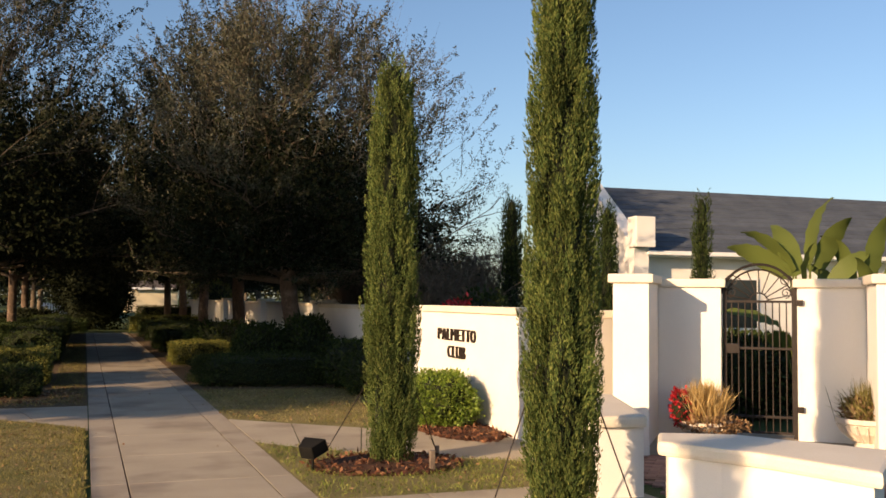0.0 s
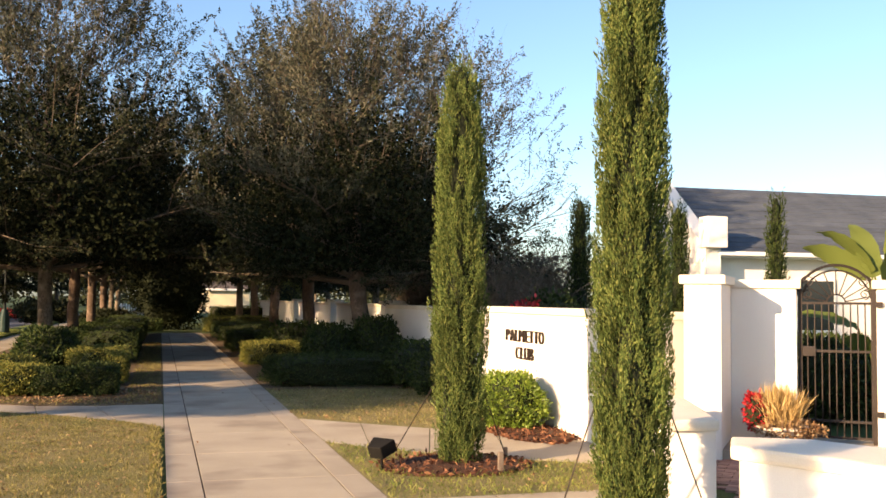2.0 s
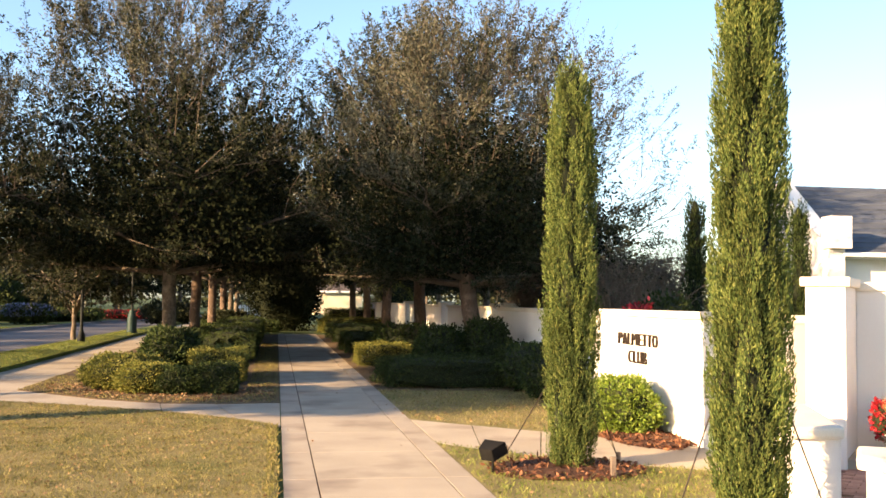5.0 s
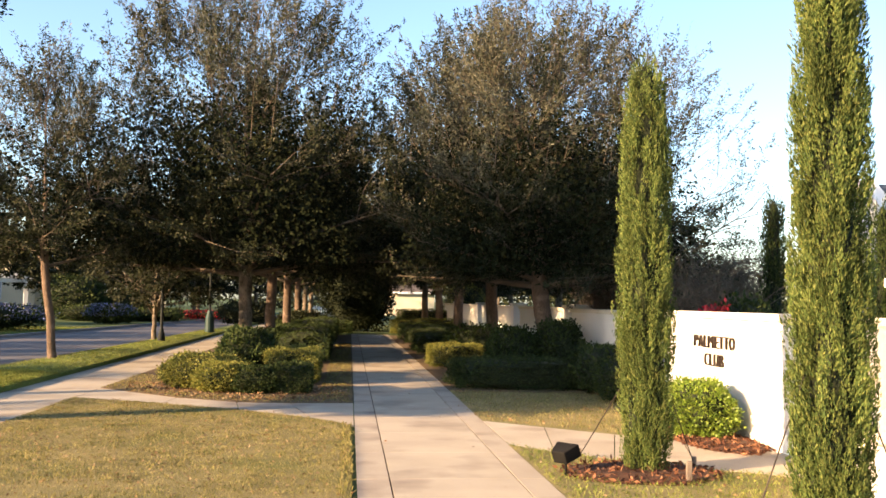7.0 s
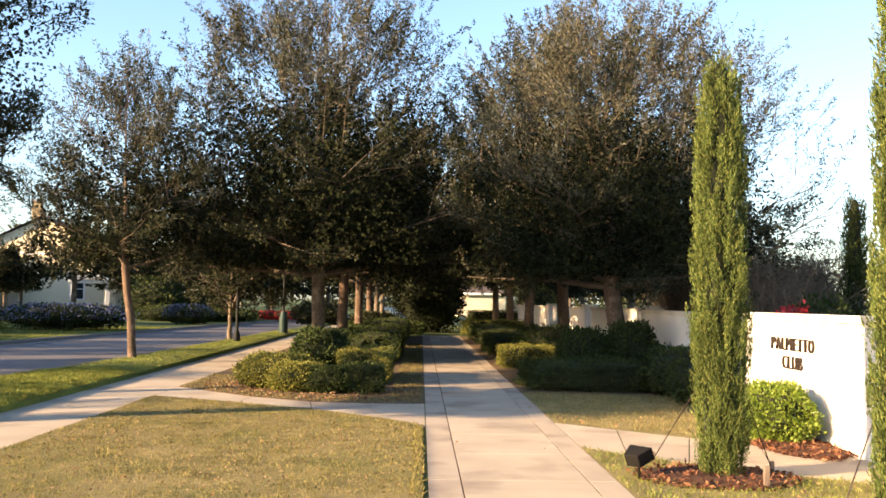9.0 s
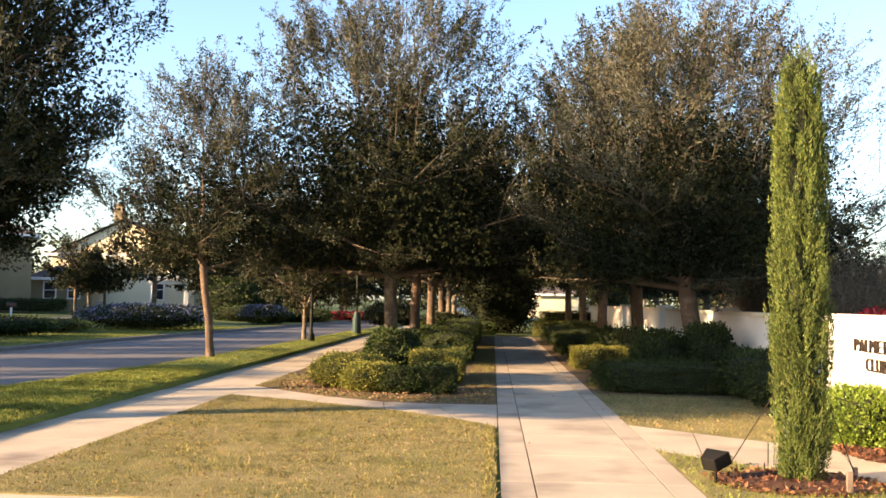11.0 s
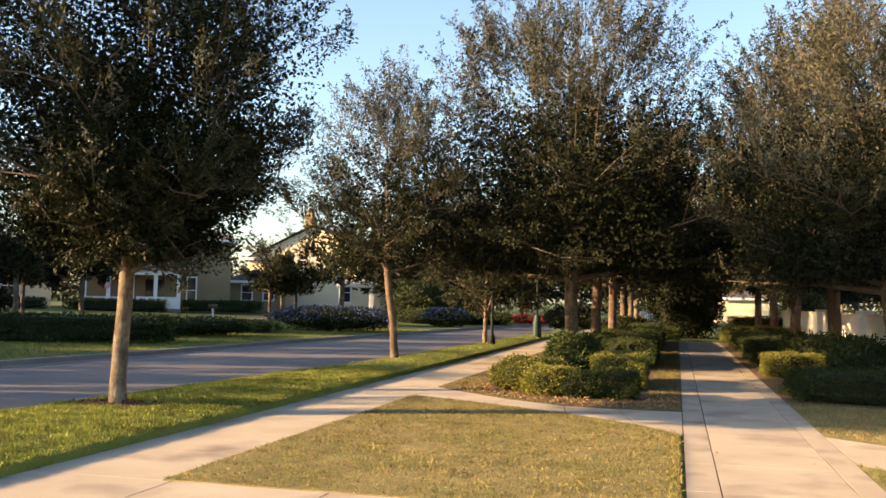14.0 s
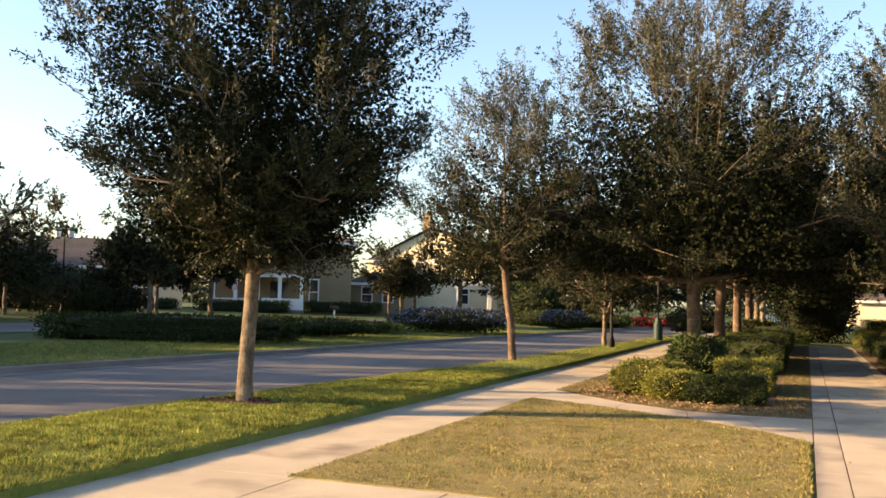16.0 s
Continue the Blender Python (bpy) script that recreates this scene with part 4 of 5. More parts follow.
# ---------------------------------------------------------------- hedges along the walk
def hedge(x0, x1, y0, y1, h, mat, label, seed, n=None, leaf=0.042):
    sx, sy = (x1 - x0) / 2, (y1 - y0) / 2
    n = n or min(16000, int((2300 if y0 < 26 else 1100) * (4 * (sx + sy) * h + 4 * sx * sy)))
    return shrub("box_hedge", ((x0 + x1) / 2, (y0 + y1) / 2), (sx, sy, h / 2), n, leaf, mat, label, "hedge", seed, box=True, group="clipped hedges along the walk")


hedge(2.08, 5.0, 17.75, 19.6, 0.54, M_HEDGE, "dark green clipped box hedge", 41)
hedge(2.06, 3.35, 23.7, 25.4, 0.54, M_YELLOWHEDGE, "clipped hedge with sunlight put into its yellow-green leaf colour", 42)
hedge(2.15, 4.0, 29, 33, 0.6, M_HEDGE, "dark green clipped hedge in tree shade", 43)
hedge(2.2, 4.2, 36, 43, 0.65, M_HEDGE, "dark green clipped hedge in tree shade", 44)
hedge(-1.30, -0.66, 16.75, 17.9, 0.50, M_HEDGE, "dark green clipped hedge in tree shade", 45)
hedge(-1.60, -0.60, 18.6, 21.0, 0.64, M_YELLOWHEDGE, "clipped hedge, leaf coloured yellow-green for the sun on it", 46)
hedge(-1.9, -0.55, 24.4, 33.3, 0.80, M_HEDGE, "dark green clipped hedge in tree shade", 47)
hedge(-2.0, -0.55, 34, 46, 0.82, M_HEDGE, "dark green clipped hedge in tree shade", 48)
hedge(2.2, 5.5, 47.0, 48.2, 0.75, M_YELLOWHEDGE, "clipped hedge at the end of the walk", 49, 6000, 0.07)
hedge(3.0, 6.6, 58.0, 59.4, 1.1, M_YELLOWHEDGE, "clipped hedge beyond the walk, coloured yellow-green as sunlit", 38, 6000, 0.08)
hedge(-3.5, 0.0, 47.0, 48.2, 0.6, M_HEDGE, "clipped hedge at the end of the walk", 50, 6000, 0.07)
# lit and dark shrubs of this clump differ by leaf colour
shrub("loose_shrub", (-2.72, 18.2), (0.66, 1.0, 0.31), 12000, 0.045, M_YELLOWHEDGE, "loose shrub at the walk's corner, coloured yellow-green as sunlit", "shrub", 51)
shrub("loose_shrub", (-2.2, 17.3), (0.5, 0.5, 0.26), 8000, 0.045, M_YELLOWHEDGE, "low shrub over fallen leaves, coloured yellow-green as sunlit", "shrub", 52)
shrub("loose_shrub", (-1.6, 17.05), (0.42, 0.42, 0.24), 6000, 0.045, M_HEDGE, "low dark green shrub beside the walk", "shrub", 50)
shrub("loose_shrub", (-2.1, 20.3), (0.58, 0.8, 0.52), 6000, 0.075, M_HEDGE, "tall dark green shrub with small red flowers", "shrub", 53)
shrub("loose_shrub", (3.55, 20.6), (0.55, 0.8, 0.56), 5000, 0.075, M_HEDGE, "tall dark green shrub before the wall", "shrub", 54)
shrub("loose_shrub", (4.5, 20.4), (0.55, 0.7, 0.64), 5000, 0.075, M_HEDGE, "tall dark green shrub before the wall", "shrub", 55)
shrub("loose_shrub", (3.6, 27.0), (0.9, 1.4, 0.5), 3000, 0.10, M_HEDGE, "dark green shrub in deep shade", "shrub", 56)
for k, yy in enumerate((25.5, 29, 32.5, 36, 39.5, 43)):
    shrub("loose_shrub", (-2.75, yy), (0.55, 1.6, 0.28), 4500, 0.08, M_HEDGE, "dark green shrub under the street-side trees", "shrub", 57 + k)
litter("fallen_leaves", [(-3.9, 17.3), (-2.8, 16.3), (-1.7, 15.6), (0.0, 15.6), (0.0, 18), (-4.2, 19)], 130, "rust-brown leaves heaped under the shrubs", 15, 0.06)
structure("bed_soil", Geo().prism([(ST1, 17.77), (-2.8, 16.17), (-1.75, 15.52), (-0.9, 15.40), (SW0 - 0.005, 15.49), (SW0 - 0.005, 45), (ST1, 45)][::-1], -0.05, 0.004), M_SOIL, "brown leaf-strewn soil under the trees", "soil")
structure("bed_soil", Geo().prism([(SW1 + 0.005, 17.6), (5.36, 17.22), (5.36, 24), (5.75, 45), (SW1 + 0.005, 45)], -0.05, 0.004), M_SOIL, "brown leaf-strewn soil along the wall", "soil")

BED_TURF = [(ST1, 17.8), (-2.8, 16.2), (-1.75, 15.55), (-0.9, 15.43), (SW0 - 0.03, 15.52), (SW0 - 0.03, 36), (-0.5, 36), (-0.5, 16.4), (-1.6, 16.3), (-2.4, 16.6), (-3.5, 17.6), (-3.6, 20), (ST1, 21)]
grass("bed_turf", scatter(rg, BED_TURF, 800), 0.004, 0.042, M_BLADE, "thin dry grass between hedge and walk", 9, 0.7)

# ---------------------------------------------------------------- trees
TL = "broad evergreen tree, small leaves coloured browner at the sunlit top"
a1 = tree("avenue_tree", (-2.9, 27, 0), 10.0, 5.5, 2.3, 0.20, 61, TL, 26, 11, 9, 60, 0.090, brown=0.22, sprig=0.85, inner=36000, inner_shade_leaf=0.12, plumes=230, plume_len=1.7)
a2 = tree("avenue_tree", (4.5, 21.4, 0), 7.9, 3.9, 2.0, 0.21, 62, TL, 26, 11, 9, 56, 0.078, brown=0.42, lean=(-0.2, 0.1), sprig=0.75, inner=26000, bark=M_BARKDARK, inner_shade_leaf=0.10, plumes=230, plume_len=1.4)
a3 = tree("avenue_tree", (4.45, 30, 0), 9.9, 4.9, 2.3, 0.20, 63, TL, 24, 10, 8, 60, 0.10, brown=0.32, sprig=0.9, inner=18000, bark=M_BARKDARK, inner_shade_leaf=0.14, plumes=180, plume_len=1.5)
a4 = tree("avenue_tree", (-2.9, 45, 0), 10.6, 5.0, 2.4, 0.20, 64, TL, 18, 8, 6, 40, 0.15, brown=0.2, sprig=0.95, inner=9000, bark=M_BARKDARK, inner_shade_leaf=0.2)
for ob in (a1, a2, a3, a4):
    tagged(ob, group="two rows of trees along the walk")
for k, (src, x, yy, turn) in enumerate([(a4, -2.9, 36, 70), (a4, -2.9, 54, 200),
                                        (a4, 4.45, 39, 110), (a4, 4.45, 48, 250), (a4, 4.45, 57, 320)]):
    copy_thing(src, pose(x, yy, 0, 0, 0, turn))

mulch("mulch_ring", (-7.42, 11.7), 0.66, 0.4, "thin ring of dry mulch round a street tree", 6, h=0.115, n=420)
s1 = tree("street_tree", (-7.38, 11.68, 0.06), 7.6, 2.9, 1.85, 0.112, 71, "street tree with a pale slim trunk and open spreading crown", 24, 10, 9, 56, 0.070, GOBLET, brown=0.14, lean=(0.03, 0.05), sprig=0.52, inner=48000, core=0.80, inner_shade_leaf=0.075, plumes=140, plume_len=0.85, inner_top=0.75, plume_low=0.10, flare=1.8)
s2 = tree("street_tree", (-7.08, 23.82, 0.03), 7.3, 2.6, 2.3, 0.10, 72, "slender street tree with a narrow wispy crown", 16, 10, 8, 50, 0.080, SLIM, brown=0.2, lean=(-0.25, 0), sprig=0.65, inner=3500, inner_shade_leaf=0.11, bark=M_BARKDARK, plumes=60, plume_len=1.1)
s3 = tree("street_tree", (-6.9, 34.9, 0.03), 6.2, 2.6, 1.3, 0.085, 73, "young street tree with slim pale spreading stems", 14, 7, 6, 46, 0.10, OVAL, brown=0.3, sprig=0.7, inner=1600, inner_shade_leaf=0.13)

for az, tilt in ((20, 30), (110, 24), (190, 36), (285, 28), (340, 20)):
    d = Vector((math.cos(radians(az)) * math.sin(radians(tilt)), math.sin(radians(az)) * math.sin(radians(tilt)), math.cos(radians(tilt))))
    b = Vector((0, 0, 0.95))
    part("stem", Geo().tube([tuple(b), tuple(b + d * 1.0 + Vector((0, 0, 0.1))), tuple(b + d * 2.4)], [0.055, 0.042, 0.02], 8), M_BARK, s3, smooth=True)

# brick paving of the entry
entry_court = thing("entry_paving", "red-brown brick paving before the gate", "paving", kind="structure")
COURT = [(4.75, 6.85), (5.5, 5.6), (8.2, 7.0), (7.9, 7.8), (5.9, 9.0), (5.15, 8.68)]
structure("landing", Geo().box(-1.13, 1.13, -0.95, 0.6, -0.05, 0.10).moved(entry), M_CONCBAND, "pale raised landing before the garden gate", "step", 0.01)
part("sand_bed", Geo().prism(COURT, -0.06, -0.012), M_SOIL, entry_court)
brick = Geo().box(-0.098, 0.098, -0.048, 0.048, -0.04, 0.0).mesh("brick", M_BRICK, 0.004)
rb = random.Random(9)
count = 0
for r in range(40):
    for c in range(24):
        p = pose(4.2, 7.2, 0, 0, 0, -38.75) @ Vector((0.205 * c + 0.102 * (r % 2), 0.104 * r - 1.0, 0))
        if count < 300 and inside(COURT, np.array([[p.x, p.y]]))[0] and p.x < 6.6 and p.y > 6.6:
            ob = part("brick", brick, None, entry_court)
            ob.matrix_local = pose(p.x, p.y, rb.uniform(-0.003, 0.002), rb.uniform(-0.6, 0.6), rb.uniform(-0.6, 0.6), -38.75)
            count += 1
rest = Geo()
for r in range(60):
    for c in range(34):
        p = pose(4.2, 7.2, 0, 0, 0, -38.75) @ Vector((0.205 * c + 0.102 * (r % 2), 0.104 * r - 3.0, 0))
        if inside(COURT, np.array([[p.x, p.y]]))[0] and not (p.x < 6.6 and p.y > 6.6):
            cell = Geo().box(-0.098, 0.098, -0.048, 0.048, -0.04, rb.uniform(-0.005, -0.001)).moved(pose(p.x, p.y, 0, 0, 0, -38.75))
            rest.add(cell.v, cell.f)
tagged(part("brick_rest", rest, M_BRICK, entry_court), kind="stuff")

# ---------------------------------------------------------------- behind the club wall
def clubhouse():
    t = thing("clubhouse", "white stucco clubhouse with a dark slate gable roof", "building", (14.3, 23.3, 0), -2.5)
    L, D, E, R = 22.0, 4.6, 3.0, 5.1
    part("wall", Geo().box(0.0, L, 0.0, D, -0.05, E), M_STUCCO, t, bevel=0.01)
    gable = Geo()
    edge = [(-0.55, -0.05), (-0.55, E + 0.12), (D / 2, R + 0.14), (D + 0.55, E + 0.12), (D + 0.55, -0.05)]
    gable.v = [(x, y, z) for x in (-0.15, 0.30) for y, z in edge]
    gable.f = [(4, 3, 2, 1, 0)[::-1], (5, 6, 7, 8, 9)[::-1]] + [(k, (k + 1) % 5, 5 + (k + 1) % 5, 5 + k)[::-1] for k in range(5)]
    part("gable", gable, M_STUCCO, t)
    part("kneeler", Geo().box(-0.22, 0.37, -0.80, -0.30, E + 0.14, E + 0.98), M_STUCCO, t, "square stucco kneeler at the eave", bevel=0.02)
    roof = part("roof", Geo().add([(0.2, -0.5, E + 0.02), (L, -0.5, E + 0.02), (L, D / 2, R), (0.2, D / 2, R), (0.2, D + 0.5, E + 0.02), (L, D + 0.5, E + 0.02)],
                                  [(0, 1, 2, 3), (3, 2, 5, 4)]), M_SLATE, t)
    run, up = D / 2 + 0.5, R - E - 0.02
    courses = 14
    for k in range(courses):
        s0, s1 = k / courses, (k + 1) / courses + 0.012
        y0, z0, y1, z1 = -0.5 + run * s0, E + 0.02 + up * s0, -0.5 + run * s1, E + 0.02 + up * s1
        part("slate_course", Geo().add([(0.2, y0, z0 + 0.045), (L, y0, z0 + 0.045), (L, y1, z1 + 0.012), (0.2, y1, z1 + 0.012), (0.2, y0, z0 + 0.01), (L, y0, z0 + 0.01)],
                                       [(0, 1, 2, 3), (4, 5, 1, 0)]), M_SLATE, roof)
    part("gutter", Geo().box(0.25, L, -0.60, -0.48, E - 0.06, E + 0.06), M_WHITE, t, bevel=0.02)
    part("fascia", Geo().box(0.25, L, -0.48, -0.02, E - 0.10, E - 0.02), M_WHITE, t)
    for x in (3.0, 7.0, 11.0):
        w = part("window", Geo().box(x, x + 1.2, -0.02, 0.05, 0.9, 2.3), M_GLASS, t)
        part("window_frame", Geo().box(x - 0.06, x, -0.04, 0.04, 0.84, 2.36).box(x + 1.2, x + 1.26, -0.04, 0.04, 0.84, 2.36).box(x, x + 1.2, -0.04, 0.04, 2.3, 2.36).box(x, x + 1.2, -0.04, 0.04, 0.84, 0.9), M_WHITE, w)
    return t


clubhouse()
# darker hedge leaf instead of M_CYP: the shade they stand in, as colour
DC = "slim Italian cypress behind the garden wall, leaf darkened for shade"
cypress((9.16, 20.0), 4.0, 0.25, 81, DC, 500, 0.15, mat=M_HEDGE, dense=20)
cypress((10.7, 18.35), 3.75, 0.22, 82, DC, 500, 0.15, mat=M_HEDGE, dense=20)
cypress((13.1, 18.25), 4.05, 0.22, 83, "slim Italian cypress lit at the top before a slate roof", 420, 0.17, mat=M_HEDGE, dense=14)


def crape(at, height, spread, seed):
    """A bare, many-stemmed shrub."""
    rnd = random.Random(seed)
    t = thing("bare_shrub", "leafless many-stemmed grey-brown shrub behind the wall", "shrub", at, group="bare shrubs behind the wall")
    g, tips = Geo(), []
    for i in range(15):
        a = rnd.uniform(0, 6.28)
        p = Vector((math.cos(a) * 0.1, math.sin(a) * 0.1, 0))
        d = Vector((math.cos(a) * 0.22, math.sin(a) * 0.22, 1)).normalized()
        q = p + d * height * rnd.uniform(0.5, 0.7)
        g.tube([p, p.lerp(q, 0.5) + Vector((rnd.uniform(-.1, .1), rnd.uniform(-.1, .1), 0)), q], [0.035, 0.028, 0.018], 5)
        for j in range(7):
            s = p.lerp(q, rnd.uniform(0.5, 1))
            e = s + Vector((rnd.gauss(0, .5), rnd.gauss(0, .5), rnd.uniform(.4, 1.1))).normalized() * spread * rnd.uniform(0.4, 0.9)
            g.tube([s, s.lerp(e, 0.5) + Vector((0, 0, 0.04)), e], [0.012, 0.009, 0.004], 4)
            for m in range(6):
                f = s.lerp(e, rnd.uniform(0.3, 1))
                h = f + Vector((rnd.gauss(0, .7), rnd.gauss(0, .7), rnd.uniform(.1, 1))).normalized() * spread * rnd.uniform(0.15, 0.4)
                g.tube([f, h], [0.006, 0.003], 3)
                tips.append(h)
    part("stemwork", g, M_TWIG, t)
    rng = np.random.default_rng(seed)
    p = np.array([tuple(h) for h in tips])
    p = p[rng.integers(0, len(p), 900)] + rng.normal(0, 0.10, (900, 3))
    part("seed_head_cover", quads_mesh("seed_head_cover", leaves(rng, p, 0.055, 0.03), M_OAKBROWN), None, t, "dry brown seed heads")
    return t


for k, (x, yy, h) in enumerate([(7.2, 22.0, 3.3), (8.0, 23.4, 3.8), (8.6, 21.4, 3.4), (9.2, 24.2, 4.0), (7.0, 25.5, 3.6), (10.4, 26.0, 3.8), (7.9, 19.4, 2.6), (6.9, 18.6, 2.9), (6.7, 20.6, 3.2), (7.6, 20.8, 3.4), (9.6, 22.4, 3.6), (6.6, 23.8, 3.4), (7.4, 27.6, 3.6)]):
    crape((x, yy, 0), h, 1.25, 90 + k)

tree("twiggy_tree", (8.0, 25.8, 0), 8.8, 3.6, 2.2, 0.12, 99, "half-bare tree with brown leaves and fine twigs behind the wall", 18, 8, 6, 13, 0.075, ROUND, brown=0.7, sprig=1.0, inner=0, plumes=60, plume_len=1.4)
shrub("garden_shrub", (6.9, 16.2), (0.55, 0.75, 0.9), 2500, 0.10, M_HEDGE, "green leafy shrub behind the wall", "shrub", 101)
shrub("garden_shrub", (6.3, 12.4), (0.35, 0.7, 0.83), 1600, 0.12, M_HEDGE, "green strappy shrub showing over the wall", "shrub", 102)
shrub("garden_shrub", (8.75, 11.5), (0.9, 0.6, 0.62), 3500, 0.10, M_HEDGE, "dark leafy shrub inside the garden gate", "shrub", 106, turn=-38)
shrub("red_shrub", (6.35, 16.1), (0.28, 0.62, 0.83), 900, 0.09, M_RED, "bright red poinsettia-like shrub showing over the wall", "shrub", 103)
shrub("garden_hedge", (9.8, 12.4), (2.2, 0.6, 0.55), 4000, 0.10, M_HEDGE, "dark low hedge inside the garden gate", "hedge", 104, box=True, turn=-38)


def broad_leaf(length, width, bend, seed):
    """One banana-like blade with a midrib fold, along +z bending over +x."""
    rnd = random.Random(seed)
    g, n = Geo(), 12
    for k in range(n + 1):
        s = k / n
        a = bend * s * s
        x, z = length * s * math.sin(a), length * s * math.cos(a)
        w = width * math.sin(math.pi * min(1, 0.08 + 0.92 * s) ** 0.8) ** 0.7 * 0.5 if s < 1 else 0.01
        tear = rnd.uniform(-0.02, 0.02)
        g.v += [(x - 0.10 * w + tear, -w, z + 0.25 * w), (x, 0, z), (x - 0.10 * w - tear, w, z + 0.25 * w)]
    for k in range(n):
        g.f += [(3 * k, 3 * k + 1, 3 * k + 4, 3 * k + 3), (3 * k + 1, 3 * k + 2, 3 * k + 5, 3 * k + 4)]
    return g


def bird_plant(at, fronds, seed, label):
    """Fronds: azimuth, tilt of the stalk, stalk length, blade length, tilt of the blade."""
    rnd = random.Random(seed)
    t = thing("broadleaf_plant", label, "plant", at)
    for k, (az, tilt, stem, ln, blade) in enumerate(fronds):
        d = Vector((math.cos(radians(az)) * math.sin(radians(tilt)), math.sin(radians(az)) * math.sin(radians(tilt)), math.cos(radians(tilt))))
        top = d * stem
        part("stalk", Geo().tube([(0, 0, 0), tuple(top * 0.5 + Vector((0, 0, 0.05))), tuple(top)], [0.028, 0.022, 0.015], 6), M_BANANA, t)
        g = broad_leaf(ln, ln * 0.36, radians(rnd.uniform(8, 28)), seed + k)
        g.moved(Matrix.Translation(top) @ pose(0, 0, 0, 0, blade, az) @ pose(0, 0, 0, 0, 0, rnd.choice((-50, 50)) + rnd.uniform(-25, 25)))
        part("leaf", g, M_BANANA, t, smooth=True)
    return t


bird_plant((8.85, 10.1, 0), [(140, 5, 2.0, 0.90, 54), (142, 4, 2.05, 0.86, 33), (140, 3, 2.0, 0.85, 14), (-40, 2, 2.15, 0.95, 3), (-40, 5, 2.1, 0.80, 20), (-45, 9, 1.9, 0.70, 42), (230, 8, 1.9, 0.7, 30), (160, 14, 1.4, 0.75, 70), (200, 18, 1.1, 0.7, 65), (250, 14, 0.8, 0.7, 50)],
           301, "tall broad-leaved green plant behind the gate pier")
bird_plant((9.5, 9.75, 0), [(140, 4, 1.95, 0.75, 16), (-40, 3, 2.0, 0.8, 6), (-40, 8, 1.85, 0.95, 30), (-40, 13, 1.75, 0.9, 52), (150, 8, 1.75, 0.7, 38), (230, 12, 1.7, 0.75, 28)],
           302, "tall broad-leaved yellow-green plant behind the gate pier")


def tuft(name, at, height, spread, n, mat, label, seed, z=0.0):
    rng = np.random.default_rng(seed)
    p = np.column_stack([rng.normal(0, spread * 0.18, n), rng.normal(0, spread * 0.18, n), np.full(n, z)])
    a = rng.uniform(0, 2 * np.pi, n)
    lean = rng.uniform(0, 0.9, n) ** 1.1 * spread / height
    way = units(np.column_stack([np.cos(a) * lean, np.sin(a) * lean, np.ones(n)]))
    ln = height * rng.uniform(0.6, 1.05, n)
    wide = units(np.cross(way, rng.normal(size=(n, 3)))) * 0.006
    mid = p + way * ln[:, None] * 0.55
    tip = p + way * ln[:, None] - np.array([0, 0, 1]) * (lean * 0.25 * ln)[:, None]
    return quads_mesh(name, np.stack([p, mid + wide, tip, mid - wide], 1), mat)


def bowl(at, r, h, label):
    t = thing("planter", label, "planter", at)
    part("bowl", Geo().lathe([(r * 0.45, 0), (r * 0.5, 0.04), (r * 0.42, 0.08), (r * 0.8, h * 0.55), (r * 0.97, h * 0.82), (r * 1.06, h * 0.86), (r * 1.06, h), (r * 0.95, h), (r * 0.9, h - 0.05), (0.02, h - 0.06)], 24), M_POT, t, smooth=False)
    for k in range(18):
        a = 2 * math.pi * k / 18
        part("flute", Geo().tube([(math.cos(a) * r * 0.5, math.sin(a) * r * 0.5, 0.1), (math.cos(a) * r * 0.84, math.sin(a) * r * 0.84, h * 0.55), (math.cos(a) * r * 0.99, math.sin(a) * r * 0.99, h * 0.8)], 0.018, 5), M_POT, t)
    return t


bowl((6.45, 8.95, 0.10), 0.28, 0.24, "round fluted stone planter beside the gate pier")
gr = thing("ornamental_grass", "straw-blond ornamental grass tuft in a planter", "grass plant", (6.45, 8.95, 0.30))
part("foliage", tuft("foliage", None, 0.52, 0.42, 1500, M_STRAW, "", 401), None, gr)
fl = thing("red_flower", "red flowering plant in a stone planter", "flower", (6.20, 9.03, 0.30))
# inner shade of the plant, as a near-black body
part("shade_core", lumpy((0.12, 0.12, 0.17), 2, 0.1, 4).moved(Matrix.Translation((0, 0, 0.17))), M_CORE, fl)
part("blossom", quads_mesh("blossom", shell_leaves(np.random.default_rng(402), 380, (0, 0, 0.18), (0.12, 0.12, 0.20), 0.055), M_RED), None, fl)
trail = thing("trailing_plant", "brown trailing plant hanging over a planter's rim", "plant", (6.5, 8.85, 0.28))
part("foliage", quads_mesh("foliage", shell_leaves(np.random.default_rng(403), 900, (0, 0, 0.03), (0.34, 0.34, 0.10), 0.06), M_LITTER), None, trail)
bowl((7.84, 7.98, 0.10), 0.33, 0.34, "wide fluted stone planter beside the gate pier")
gr2 = thing("spiky_plant", "red-brown spiky plant with thin green leaves in a planter", "plant", (7.84, 7.98, 0.38))
part("foliage", tuft("foliage", None, 0.5, 0.55, 500, M_BLADE, "", 404), None, gr2)
part("blossom", quads_mesh("blossom", shell_leaves(np.random.default_rng(405), 600, (0, 0, 0.12), (0.26, 0.26, 0.16), 0.06), M_LITTER), None, gr2)

